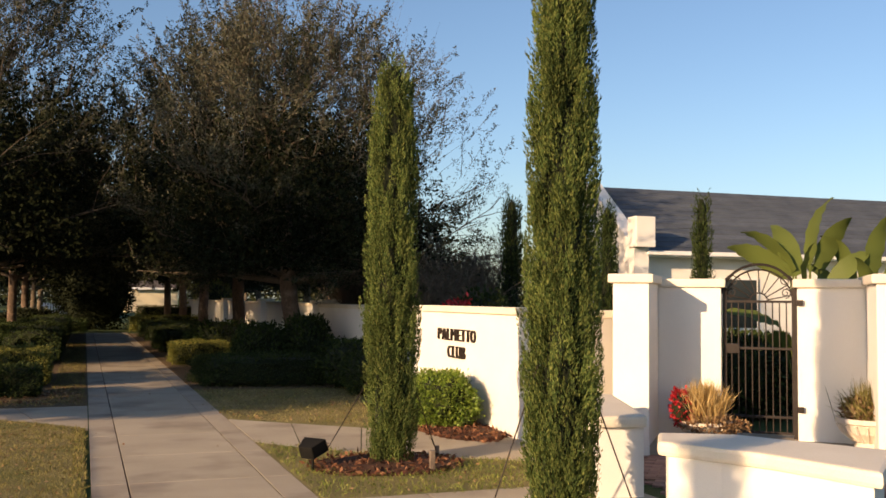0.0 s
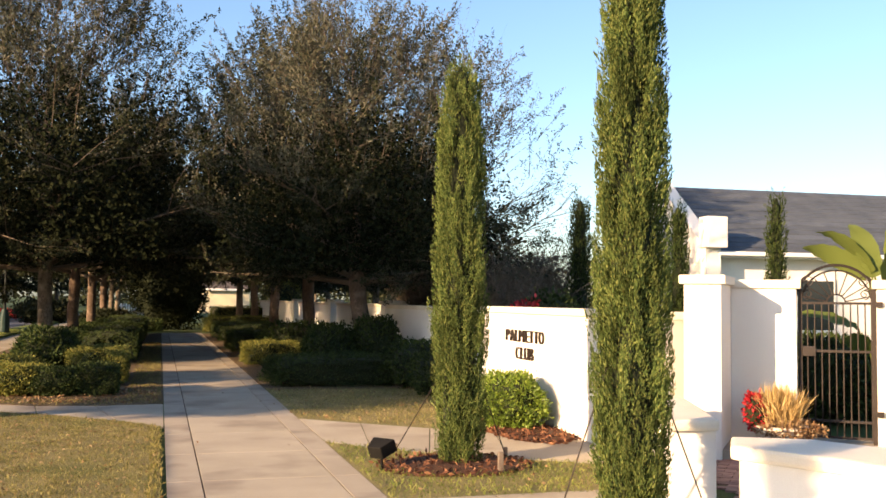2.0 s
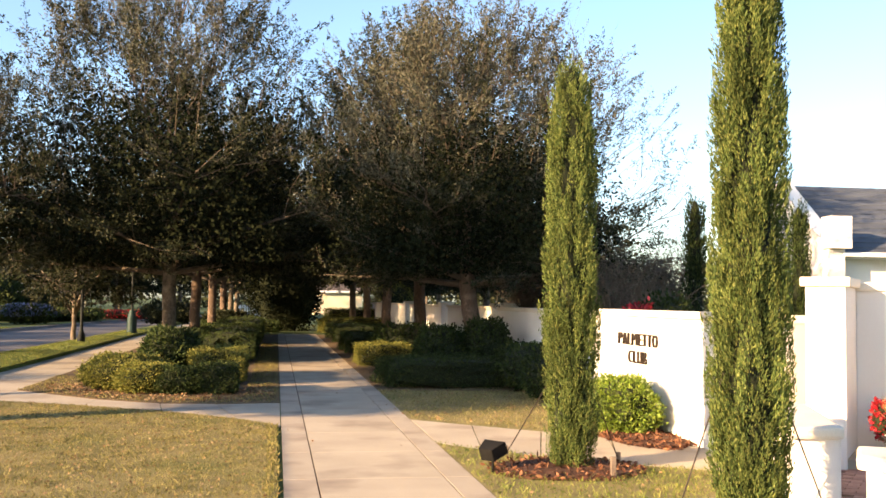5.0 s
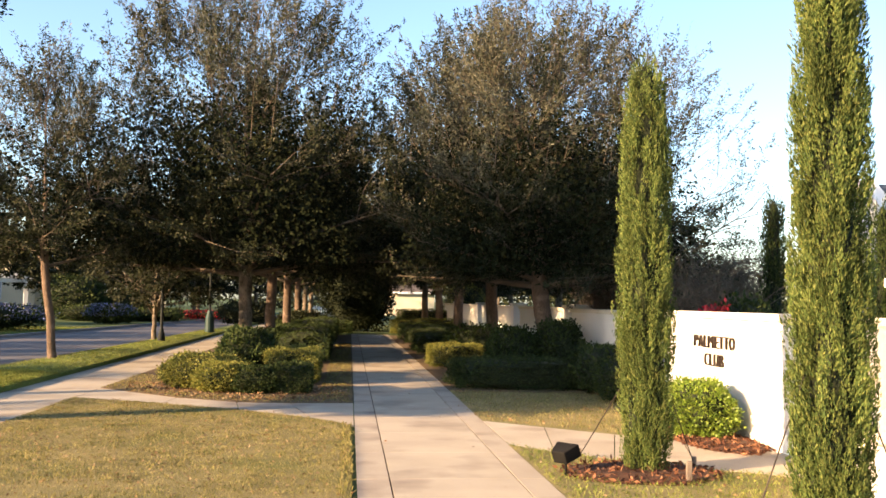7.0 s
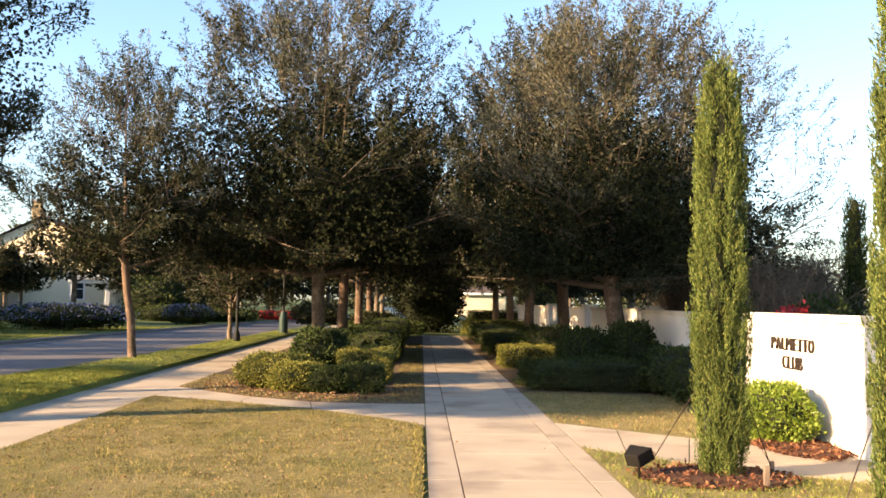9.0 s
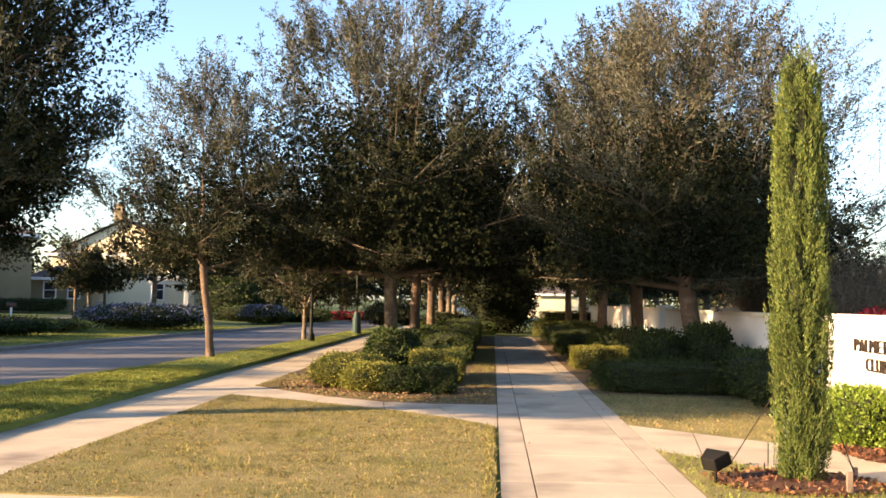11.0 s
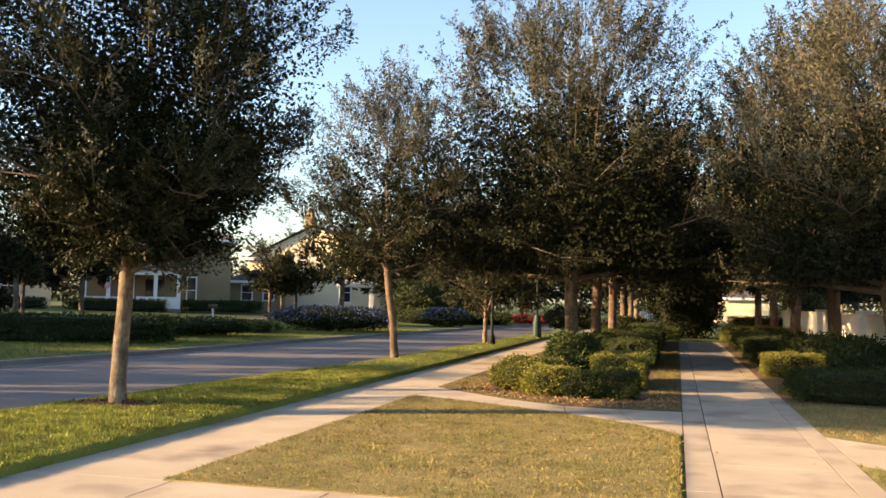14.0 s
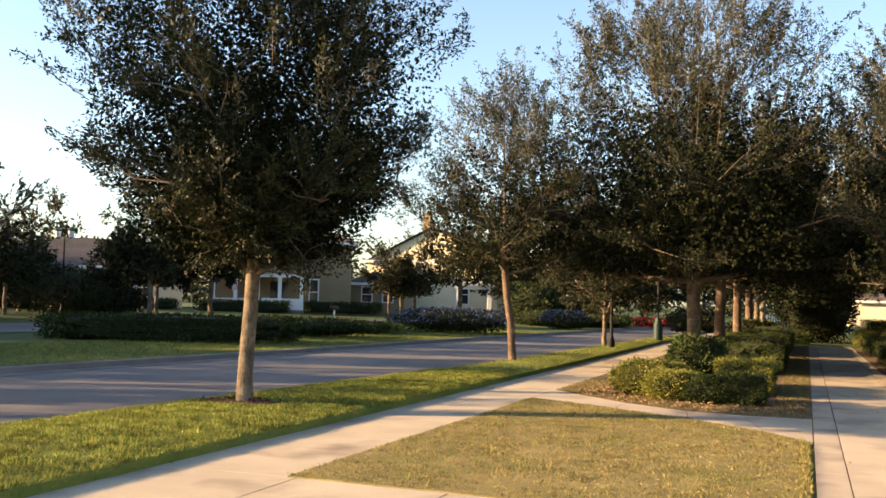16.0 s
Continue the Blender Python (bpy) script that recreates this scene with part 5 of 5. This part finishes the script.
# ---------------------------------------------------------------- across the street
def house(at, turn, w, d, eave, ridge, wall_mat, label, porch=None, windows=(), hip=True):
    t = thing("house", label, "house", at, turn)
    part("wall", Geo().box(0, w, 0, d, -0.3, eave), wall_mat, t)
    o = 0.45
    if hip:
        k = min(w, d) / 2
        ra, rb = ((k, d / 2), (w - k, d / 2)) if w >= d else ((w / 2, k), (w / 2, d - k))
        v = [(-o, -o, eave), (w + o, -o, eave), (w + o, d + o, eave), (-o, d + o, eave), (*ra, ridge), (*rb, ridge)]
        f = [(0, 1, 5, 4), (1, 2, 5), (2, 3, 4, 5), (3, 0, 4)] if w >= d else [(0, 1, 4), (1, 2, 5, 4), (2, 3, 5), (3, 0, 4, 5)]
    else:
        v = [(-o, -o, eave - 0.2), (w + o, -o, eave - 0.2), (w + o, d + o, eave - 0.2), (-o, d + o, eave - 0.2), (w / 2, -o, ridge), (w / 2, d + o, ridge)]
        f = [(0, 4, 5, 3), (1, 2, 5, 4)]
        part("gable", Geo().add([(0, 0.01, eave), (w, 0.01, eave), (w / 2, 0.01, ridge - 0.2), (0, 0.3, eave), (w, 0.3, eave), (w / 2, 0.3, ridge - 0.2)], [(0, 1, 2), (3, 5, 4), (0, 2, 5, 3), (1, 4, 5, 2)]), wall_mat, t)
    part("roof", Geo().add(v, f), M_ROOF, t)
    part("fascia", Geo().box(-o, w + o, -o - 0.03, -o, eave - 0.22, eave).box(w + o, w + o + 0.03, -o, d + o, eave - 0.22, eave), M_WHITE, t)
    for x, z, ww, hh in windows:
        win = part("window", Geo().box(x, x + ww, -0.03, 0.03, z, z + hh), M_GLASS, t)
        part("window_frame", Geo().box(x - .1, x, -.06, .02, z - .1, z + hh + .1).box(x + ww, x + ww + .1, -.06, .02, z - .1, z + hh + .1).box(x, x + ww, -.06, .02, z + hh, z + hh + .1).box(x, x + ww, -.06, .02, z - .1, z).box(x, x + ww, -.05, .02, z + hh / 2 - .03, z + hh / 2 + .03), M_WHITE, win)
    if porch:
        x0, x1, depth, ph = porch
        part("porch_floor", Geo().box(x0, x1, -depth, -0.02, -0.3, 0.12), M_KERB, t)
        part("porch_beam", Geo().box(x0, x1, -depth, -depth + 0.3, ph, ph + 0.35), M_WHITE, t)
        part("porch_roof", Geo().add([(x0 - .3, -depth - .3, ph + .36), (x1 + .3, -depth - .3, ph + .36), (x1 - 0.6, 0, ph + 1.35), (x0 + 0.6, 0, ph + 1.35), (x0 - .3, 0, ph + .36), (x1 + .3, 0, ph + .36)],
                                     [(0, 1, 2, 3), (0, 3, 4), (1, 5, 2)]), M_ROOF, t)
        part("porch_ceiling", Geo().box(x0 + 0.05, x1 - 0.05, -depth + 0.31, -0.03, ph + 0.2, ph + 0.3), M_WHITE, t)
        part("porch_rail", Geo().box(x0 + 0.35, x0 + 2.9, -depth + .1, -depth + .18, 0.85, 0.95), M_WHITE, t)
        for k in range(12):
            part("baluster", Geo().box(x0 + 0.45 + 0.2 * k, x0 + 0.49 + 0.2 * k, -depth + .12, -depth + .16, 0.12, 0.85), M_WHITE, t)
        n = 5
        for k in range(n):
            x = x0 + 0.2 + (x1 - x0 - 0.4) * k / (n - 1)
            part("column", Geo().box(x - .14, x + .14, -depth + .02, -depth + .30, 0.12, ph), M_WHITE, t, bevel=0.02)
        part("porch_rail", Geo().box(x1 - 3.2, x1 - .2, -depth + .1, -depth + .2, 0.15, 1.0), M_WHITE, t)
        part("front_door", Geo().box(x0 + 1.5, x0 + 2.5, -0.05, 0.0, 0.12, 2.2), M_WOOD, t)
        part("window", Geo().box(x1 - 2.6, x1 - 1.2, -0.05, 0.0, 0.9, 2.3), M_GLASS, t)
    return t


def chimney(parent, x, y, z0, z1):
    c = part("chimney", Geo().box(x - 0.4, x + 0.4, y - 0.3, y + 0.3, z0, z1), M_BEIGE, parent, "tall rendered chimney", bevel=0.02)
    part("chimney_cap", Geo().box(x - 0.48, x + 0.48, y - 0.38, y + 0.38, z1, z1 + 0.15), M_KERB, c)


def far_ground(x):
    return rise(x) - 0.02


house((-43.0, 62.9, 0.45), 30.6, 10.7, 9.0, 5.5, 7.9, M_BEIGE, "beige two-storey house with a white-columned porch", (0.0, 7.0, 2.3, 2.6), [(7.5, 0.6, 0.6, 1.9)])
cream_house = house((-36.9, 78.0, 0.45), 4.0, 12.0, 10.0, 4.6, 7.6, M_CREAM, "cream house with a gable roof in low sun", None, [(8.4, 0.9, 1.0, 1.6)], hip=False)
chimney(cream_house, 4.6, 3.0, 6.0, 9.0)
house((-36.4, 73.6, 0.45), 30.0, 4.6, 6.0, 2.5, 3.6, M_BEIGE, "low beige garage wing in shade", None, [(1.0, 0.9, 0.8, 1.2), (2.8, 0.9, 0.8, 1.2)])
house((-58.0, 56.0, 0.45), 40.0, 14.0, 9.0, 3.2, 5.6, M_CREAM, "single-storey cream house behind trees", (1.0, 6.0, 2.0, 2.5), [(7.5, 0.9, 1.2, 1.4), (10.5, 0.9, 1.2, 1.4)])
house((-31.0, 96.0, 0.45), 20.0, 13.0, 9.0, 3.4, 6.0, M_CREAM, "cream house far off across the street", None, [(2, 0.9, 1.2, 1.4), (6, 0.9, 1.2, 1.4), (10, 0.9, 1.2, 1.4)])
house((4.4, 104.0, 0.0), 4.0, 4.8, 8.0, 2.6, 4.2, M_CREAM, "cream building beyond the end of the walk")
shrub("garden_shrub", (7.2, 60.0), (1.4, 1.6, 1.35), 4000, 0.13, M_YELLOWHEDGE, "green shrub behind the far wall, coloured yellower as sunlit", "shrub", 105)


def porch_flag():
    """A striped flag that hangs from a short pole on the porch."""
    m = pose(-43.0, 62.9, 0.45, 0, 0, 30.6)
    p = m @ Vector((1.55, -1.95, 2.1))
    t = thing("porch_flag", "striped red and white flag hanging on a porch", "flag", tuple(p), 30.6)
    t.matrix_world = t.matrix_world @ Matrix.Scale(0.72, 4)
    part("pole", Geo().tube([(0, 0.1, -0.1), (0, -0.5, 0.5)], 0.02, 6), M_WOOD, t)
    for k in range(9):
        g = Geo()
        for r in range(9):
            z = 0.42 - 0.15 * r
            for x in (-0.45 + 0.1 * k, -0.35 + 0.1 * k):
                g.v.append((x + 0.03 * r, -0.45 + 0.05 * math.sin(7 * x + 0.5 * r), z))
        g.f = [(2 * r, 2 * r + 1, 2 * r + 3, 2 * r + 2) for r in range(8)]
        part("stripe", g, M_FLAGRED if k % 2 == 0 else M_WHITE, t)
    g = Geo().box(-0.45, 0.0, -0.53, -0.51, -0.15, 0.42)
    part("canton", g, M_FLAGBLUE, t, "dark blue corner field")
    return t


porch_flag()


def picket_fence(at, n):
    t = thing("picket_fence", "low white picket fence beyond the walk", "fence", at)
    for zz in (0.3, 0.85):
        part("rail", Geo().box(0, n * 0.2, 0.02, 0.06, zz, zz + 0.08), M_WHITE, t)
    for k in range(n):
        part("picket", Geo().box(k * 0.2 + 0.04, k * 0.2 + 0.15, -0.01, 0.02, 0.0, 1.1), M_WHITE, t)
    return t


picket_fence((-3.3, 82.0, 0.0), 13)


def portico(at, turn):
    t = thing("portico", "small white garden portico with square columns", "pergola", at, turn)
    for x in (0, 2.4):
        for y in (0, 2.0):
            part("column", Geo().box(x - 0.16, x + 0.16, y - 0.16, y + 0.16, -0.1, 2.35), M_WHITE, t, bevel=0.02)
    part("beam", Geo().box(-0.35, 2.75, -0.3, 2.3, 2.35, 2.6), M_WHITE, t, bevel=0.03)
    part("roof", Geo().add([(-0.5, -0.45, 2.61), (2.9, -0.45, 2.61), (2.9, 2.45, 2.61), (-0.5, 2.45, 2.61), (1.2, -0.45, 3.15), (1.2, 2.45, 3.15)],
                           [(0, 4, 5, 3), (1, 2, 5, 4), (0, 1, 4), (2, 3, 5)]), M_WHITE, t)
    return t


portico((-25.6, 71.0, 0.2), 20)


def street_lamp(at, height, label, twin=False, base_h=0.5, base_r=0.13):
    t = thing("street_lamp", label, "street lamp", at)
    part("base", Geo().lathe([(base_r * 1.25, -0.05), (base_r * 1.25, 0.08), (base_r, 0.12), (base_r * 0.92, base_h * 0.7), (base_r * 0.65, base_h * 0.85), (base_r * 0.55, base_h)], 14), M_GREENPOST if base_h > 0.8 else M_LAMPPOST, t)
    part("pole", Geo().tube([(0, 0, base_h * 0.9), (0, 0, height - 0.5)], [0.055, 0.042], 12), M_LAMPPOST, t)
    spots = [(-0.42, 0), (0.42, 0)] if twin else [(0, 0)]
    if twin:
        part("crossarm", Geo().tube([(-0.42, 0, height - 0.5), (-0.2, 0, height - 0.62), (0.2, 0, height - 0.62), (0.42, 0, height - 0.5)], 0.025, 8), M_GREENPOST, t)
    for x, y in spots:
        lan = part("lantern", Geo().lathe([(0.05, height - 0.52), (0.11, height - 0.48), (0.16, height - 0.15), (0.19, height - 0.13), (0.10, height - 0.02), (0.02, height + 0.08)], 8, (x, y, 0)), M_GREENPOST, t)
        part("glass", Geo().lathe([(0.118, height - 0.47), (0.163, height - 0.16)], 8, (x, y, 0)), M_WHITE, lan, "frosted lamp glass")
    return t


street_lamp((-6.36, 33.4, 0.03), 4.4, "dark green street lamp in the verge, unlit")
street_lamp((-6.06, 42.5, 0.03), 4.4, "dark green street lamp with a stout base, unlit", base_h=1.05, base_r=0.21)
street_lamp((-35.0, 38.2, 0.3), 4.5, "dark twin-lantern street lamp across the street, unlit", twin=True)



def fire_hydrant(at):
    t = thing("fire_hydrant", "small yellow fire hydrant on the far lawn", "hydrant", at)
    part("barrel", Geo().lathe([(0.15, -0.05), (0.15, 0.05), (0.10, 0.07), (0.10, 0.46), (0.13, 0.48), (0.13, 0.52)], 12), M_HYDRANT, t)
    part("bonnet", Geo().lathe([(0.12, 0.52), (0.11, 0.60), (0.06, 0.67), (0.03, 0.69), (0.03, 0.74)], 12), M_HYDRANT, t)
    for s in (-1, 1):
        part("nozzle", Geo().tube([(s * 0.08, 0, 0.38), (s * 0.17, 0, 0.38)], 0.05, 8), M_HYDRANT, t)
    return t


def mailbox(at, turn):
    t = thing("mailbox", "dark mailbox on a white post by the side road", "mailbox", at, turn)
    part("post", Geo().box(-0.05, 0.05, -0.05, 0.05, -0.05, 0.85), M_WHITE, t, bevel=0.008)
    box = Geo().add([(x, y, z) for x in (-0.24, 0.24) for y, z in ((-0.09, 0.85), (0.09, 0.85), (0.09, 0.98), (0.06, 1.05), (0, 1.08), (-0.06, 1.05), (-0.09, 0.98))],
                    [tuple(range(6, -1, -1)), tuple(range(7, 14))] + [(k, (k + 1) % 7, 7 + (k + 1) % 7, 7 + k) for k in range(7)])
    body = part("box", box, M_IRON, t, "dark metal box")
    part("door", Geo().box(0.24, 0.25, -0.085, 0.085, 0.86, 1.0), M_IRON, body)
    return t


fire_hydrant((-24.6, 34.9, 0.10))
mailbox((-24.1, 46.8, 0.10), 20)

# road islands and their planting
shrub("long_hedge", (-20.2, 27.4, 0.06), (3.9, 0.9, 0.42), 7000, 0.12, M_HEDGE, "long dark low hedge on the far verge", "hedge", 201, box=True, turn=36)
shrub("long_hedge", (-18.6, 35.4, 0.06), (2.2, 0.9, 0.36), 3500, 0.12, M_HEDGE, "dark low shrubs on the far verge", "hedge", 202, turn=60)
shrub("low_shrub", (-18.9, 40.2, 0.06), (1.8, 0.8, 0.26), 2500, 0.12, M_YELLOWHEDGE, "low dull green groundcover on the far verge", "shrub", 203, turn=60)
for k, (x, yy, a, b, h, turn) in enumerate([(-16.7, 45.4, 2.9, 1.3, 0.58, 22), (-14.1, 58.6, 1.35, 1.1, 0.55, 20)]):
    t = shrub("flowering_hedge", (x, yy, 0.06), (a, b, h), 5000, 0.13, M_HEDGE, "rounded hedge covered in pale blue flowers", "hedge", 204 + k, turn=turn)
    q = shell_leaves(np.random.default_rng(210 + k), 2600, (0, 0, h * 1.02), (a * 1.01, b * 1.01, h * 1.04), 0.10, 0.9)
    part("blossom", quads_mesh("blossom", q[q[:, 0, 2] > h * 0.75], M_BLUE), None, t, "pale blue flower clusters")
shrub("flowering_hedge", (-10.6, 74.0, 0), (3.0, 1.2, 0.35), 2500, 0.14, M_RED, "low bed of red flowers by the street", "flower bed", 206)
shrub("dark_hedge", (-13.0, 66.0, 0), (1.8, 1.2, 0.45), 3500, 0.14, M_HEDGE, "dark green hedge by the street bend", "hedge", 207)
shrub("dark_hedge", (-16.4, 64.0, 0), (2.5, 1.4, 0.55), 3500, 0.14, M_HEDGE, "dark green hedge on the far verge", "hedge", 208)
for k, (x, yy, a) in enumerate([(-39.5, 61.8, 3.2), (-33.8, 66.6, 2.6), (-46.5, 58.0, 3.0), (-52.5, 55.0, 3.5), (-36.0, 71.5, 3.0)]):
    shrub("foundation_hedge", (x, yy, 0.4), (a, 0.6, 0.42), 2200, 0.16, M_HEDGE, "dark clipped hedge before a house", "hedge", 220 + k, box=True, turn=32)
# gets the crown's near-black leaf, so the shade here is coloured in
shrub("tall_shrub", (0.45, 51.0, 0), (1.8, 1.5, 1.9), 10000, 0.13, M_OAKSHADE, "tall evergreen shrub closing the walk, leaf colour darkened for shade", "shrub", 230)
shrub("tall_shrub", (-6.6, 62.0, 0), (1.6, 1.2, 0.7), 3000, 0.18, M_OAK, "tall evergreen shrub closing the walk, leaf colour darkened for shade", "shrub", 233)
shrub("tall_shrub", (-2.6, 52.0, 0), (1.3, 1.2, 0.5), 3000, 0.16, M_OAK, "dark evergreen shrub beyond the walk", "shrub", 231)
copy_thing(a4, pose(0.6, 58, 0, 0, 0, 33))
for k, (x, yy, a, h) in enumerate([(-40.0, 44.0, 3.2, 1.3), (-46.0, 46.5, 3.6, 1.6), (-52.0, 50.0, 3.6, 1.5), (-34.5, 40.0, 2.4, 0.9)]):
    shrub("tall_shrub", (x, yy, 0.35), (a, 1.4, h), 4000, 0.2, M_OAK, "dark evergreen shrub mass across the street", "shrub", 240 + k, turn=35)
for k, (x, yy, a, h) in enumerate([(-18.4, 66.5, 1.9, 1.5), (-15.6, 68.5, 1.6, 1.0)]):
    shrub("tall_shrub", (x, yy, 0.0), (a, 1.3, h), 4000, 0.2, M_HEDGE, "dark green shrub mass at the street bend", "shrub", 250 + k)
g = Geo()
inner = [(-24.0, 16), (-26.0, 26), (-25.2, 40), (-24.6, 52), (-24, 66)]
outer = [(-30.0, 18), (-31.2, 31), (-29.8, 45), (-28.2, 57), (-27, 68)]
for (x0, y0), (x1, y1) in zip(inner, outer):
    g.v += [(x0, y0, far_ground(x0) + 0.03), (x1, y1, far_ground(x1) + 0.03)]
g.f = [(2 * k, 2 * k + 1, 2 * k + 3, 2 * k + 2)[::-1] for k in range(len(inner) - 1)]
structure("side_road", g, M_ASPHALT, "grey side road before the houses", "road")


# far trees: a few kinds, each repeated
f1 = tree("garden_tree", (-20.3, 56.5, 0.1), 8.4, 3.0, 2.3, 0.16, 75, "broad green and brown garden tree", 12, 6, 5, 15, 0.30, ROUND, brown=0.3, sprig=0.9, inner=900, inner_shade_leaf=0.3)
f2 = tree("garden_tree", (-13.0, 84.0, 0.0), 9.0, 3.8, 2.0, 0.17, 76, "tall dark garden tree", 12, 6, 5, 15, 0.34, ROUND, brown=0.12, sprig=1.0, inner=1200, inner_shade_leaf=0.32)
f3 = tree("garden_tree", (-24.4, 54.8, 0.2), 4.6, 1.9, 1.7, 0.10, 77, "small dark round-headed tree by the side road", 11, 6, 5, 26, 0.18, ROUND, brown=0.02, sprig=0.6, inner=700, inner_shade_leaf=0.22)
for src, spots in ((f3, [(-23.0, 55.6, 170), (-30.4, 39.7, 40), (-34.0, 41.5, 200), (-42.0, 42.5, 100), (-40.5, 51.5, 10), (-46.0, 47.0, 260), (-27.8, 64.5, 300), (-38.0, 37.5, 150), (-44.5, 41.0, 280)]),
                   (f1, [(-14.0, 72.0, 240), (-19.0, 78.0, 30), (-24.5, 84.0, 120), (10.2, 74.0, 60), (12.0, 88.0, 160), (15.0, 96.0, 10)]),
                   (f2, [(-2.9, 63, 20), (-2.9, 72, 300), (-8.5, 88.0, 170), (-28.0, 90.0, 250), (-38.0, 96.0, 10), (-54.0, 72.0, 100), (-17.5, 92.0, 300), (12.5, 52.0, 40), (10.5, 62.0, 130), (17.0, 70.0, 90), (9.5, 43.0, 220), (-62.0, 66.0, 30), (-48.0, 90.0, 30), (-54.0, 42.0, 200), (-60.0, 48.0, 60), (8.5, 76, 10), (-16, 74, 70), (-20.5, 72, 190), (-12.5, 79, 280), (-17, 85, 20), (-23, 76, 110)])):
    for x, yy, turn in spots:
        copy_thing(src, pose(x, yy, max(0.0, far_ground(x)) if x < -15 else 0.0, 0, 0, turn))

for x, yy, turn, size in ((-28.4, 36.6, 320, 1.3), (-27.8, 40.6, 90, 1.2)):
    copy_thing(f3, pose(x, yy, far_ground(x), 0, 0, turn) @ Matrix.Scale(size, 4))

# added trees across the street, nearly all unseen, to shade road and avenue
shade_tree = tree("garden_tree", (-20.2, 6.0, 0.0), 12.6, 2.8, 6.9, 0.18, 78, "unseen tall high-crowned tree added on the far verge for shade", 16, 8, 6, 26, 0.20, ROUND, brown=0.1, sprig=0.9, inner=5000, inner_shade_leaf=0.22)
for x, yy, turn, size in ((-20.4, 9.7, 120, 1.0),):
    copy_thing(shade_tree, pose(x, yy, 0, 0, 0, turn) @ Matrix.Scale(size, 4))
# rows of extra trees, set to block low sun from road and houses
for x, yy, turn, size in ((-31, 3.5, 10, 0.8), (-31, 9.5, 40, 0.78), (-32, 15.0, 150, 0.82), (-33.5, 21.0, 260, 0.8), (-35.5, 26.5, 90, 0.8), (-37, 6, 60, 0.95), (-38, 12.5, 200, 0.95), (-39, 18.5, 320, 0.95), (-40, 24, 130, 0.95), (-41, 30, 30, 0.9), (-34.6, 33.0, 240, 0.74), (-34, 0, 80, 0.85), (-34.5, 6.5, 170, 0.85), (-35, 12.5, 290, 0.85), (-36.5, 18, 20, 0.85), (-37.5, 22, 220, 0.85), (-45, 29, 110, 1.25), (-51, 36, 310, 1.35), (-43, 22, 60, 1.1), (-27.5, 6, 200, 0.62), (-28, 13, 20, 0.6), (-66, 50, 70, 1.2), (-63.5, 53.5, 190, 1.2), (-70, 43, 10, 1.2)):
    copy_thing(f2, pose(x, yy, far_ground(x), 0, 0, turn) @ Matrix.Scale(size, 4))


def woods():
    """A belt of far trees that closes the view."""
    rng = np.random.default_rng(333)
    n = 1500
    az = rng.uniform(radians(-62), radians(60), n)
    dist = rng.uniform(125, 165, n)
    top = 7.5 + 2.2 * np.sin(az * 23) + 1.6 * np.sin(az * 57 + 1)
    z = rng.uniform(0, 1, n) ** 0.8 * top
    c = np.column_stack([np.sin(az) * dist, np.cos(az) * dist, z + 0.3])
    idx = np.repeat(np.arange(n), 26)
    p = c[idx] + rng.normal(0, 1, (len(idx), 3)) * (1.1, 1.1, 0.8)
    p[:, 2] = np.maximum(p[:, 2], 0.1)
    q = leaves(rng, p, 0.75, 0.5, None, 1.0)
    return tagged(part("far_woods", quads_mesh("far_woods", q, M_OAK), None), "dark belt of distant trees", "woods", "", "stuff")


woods()
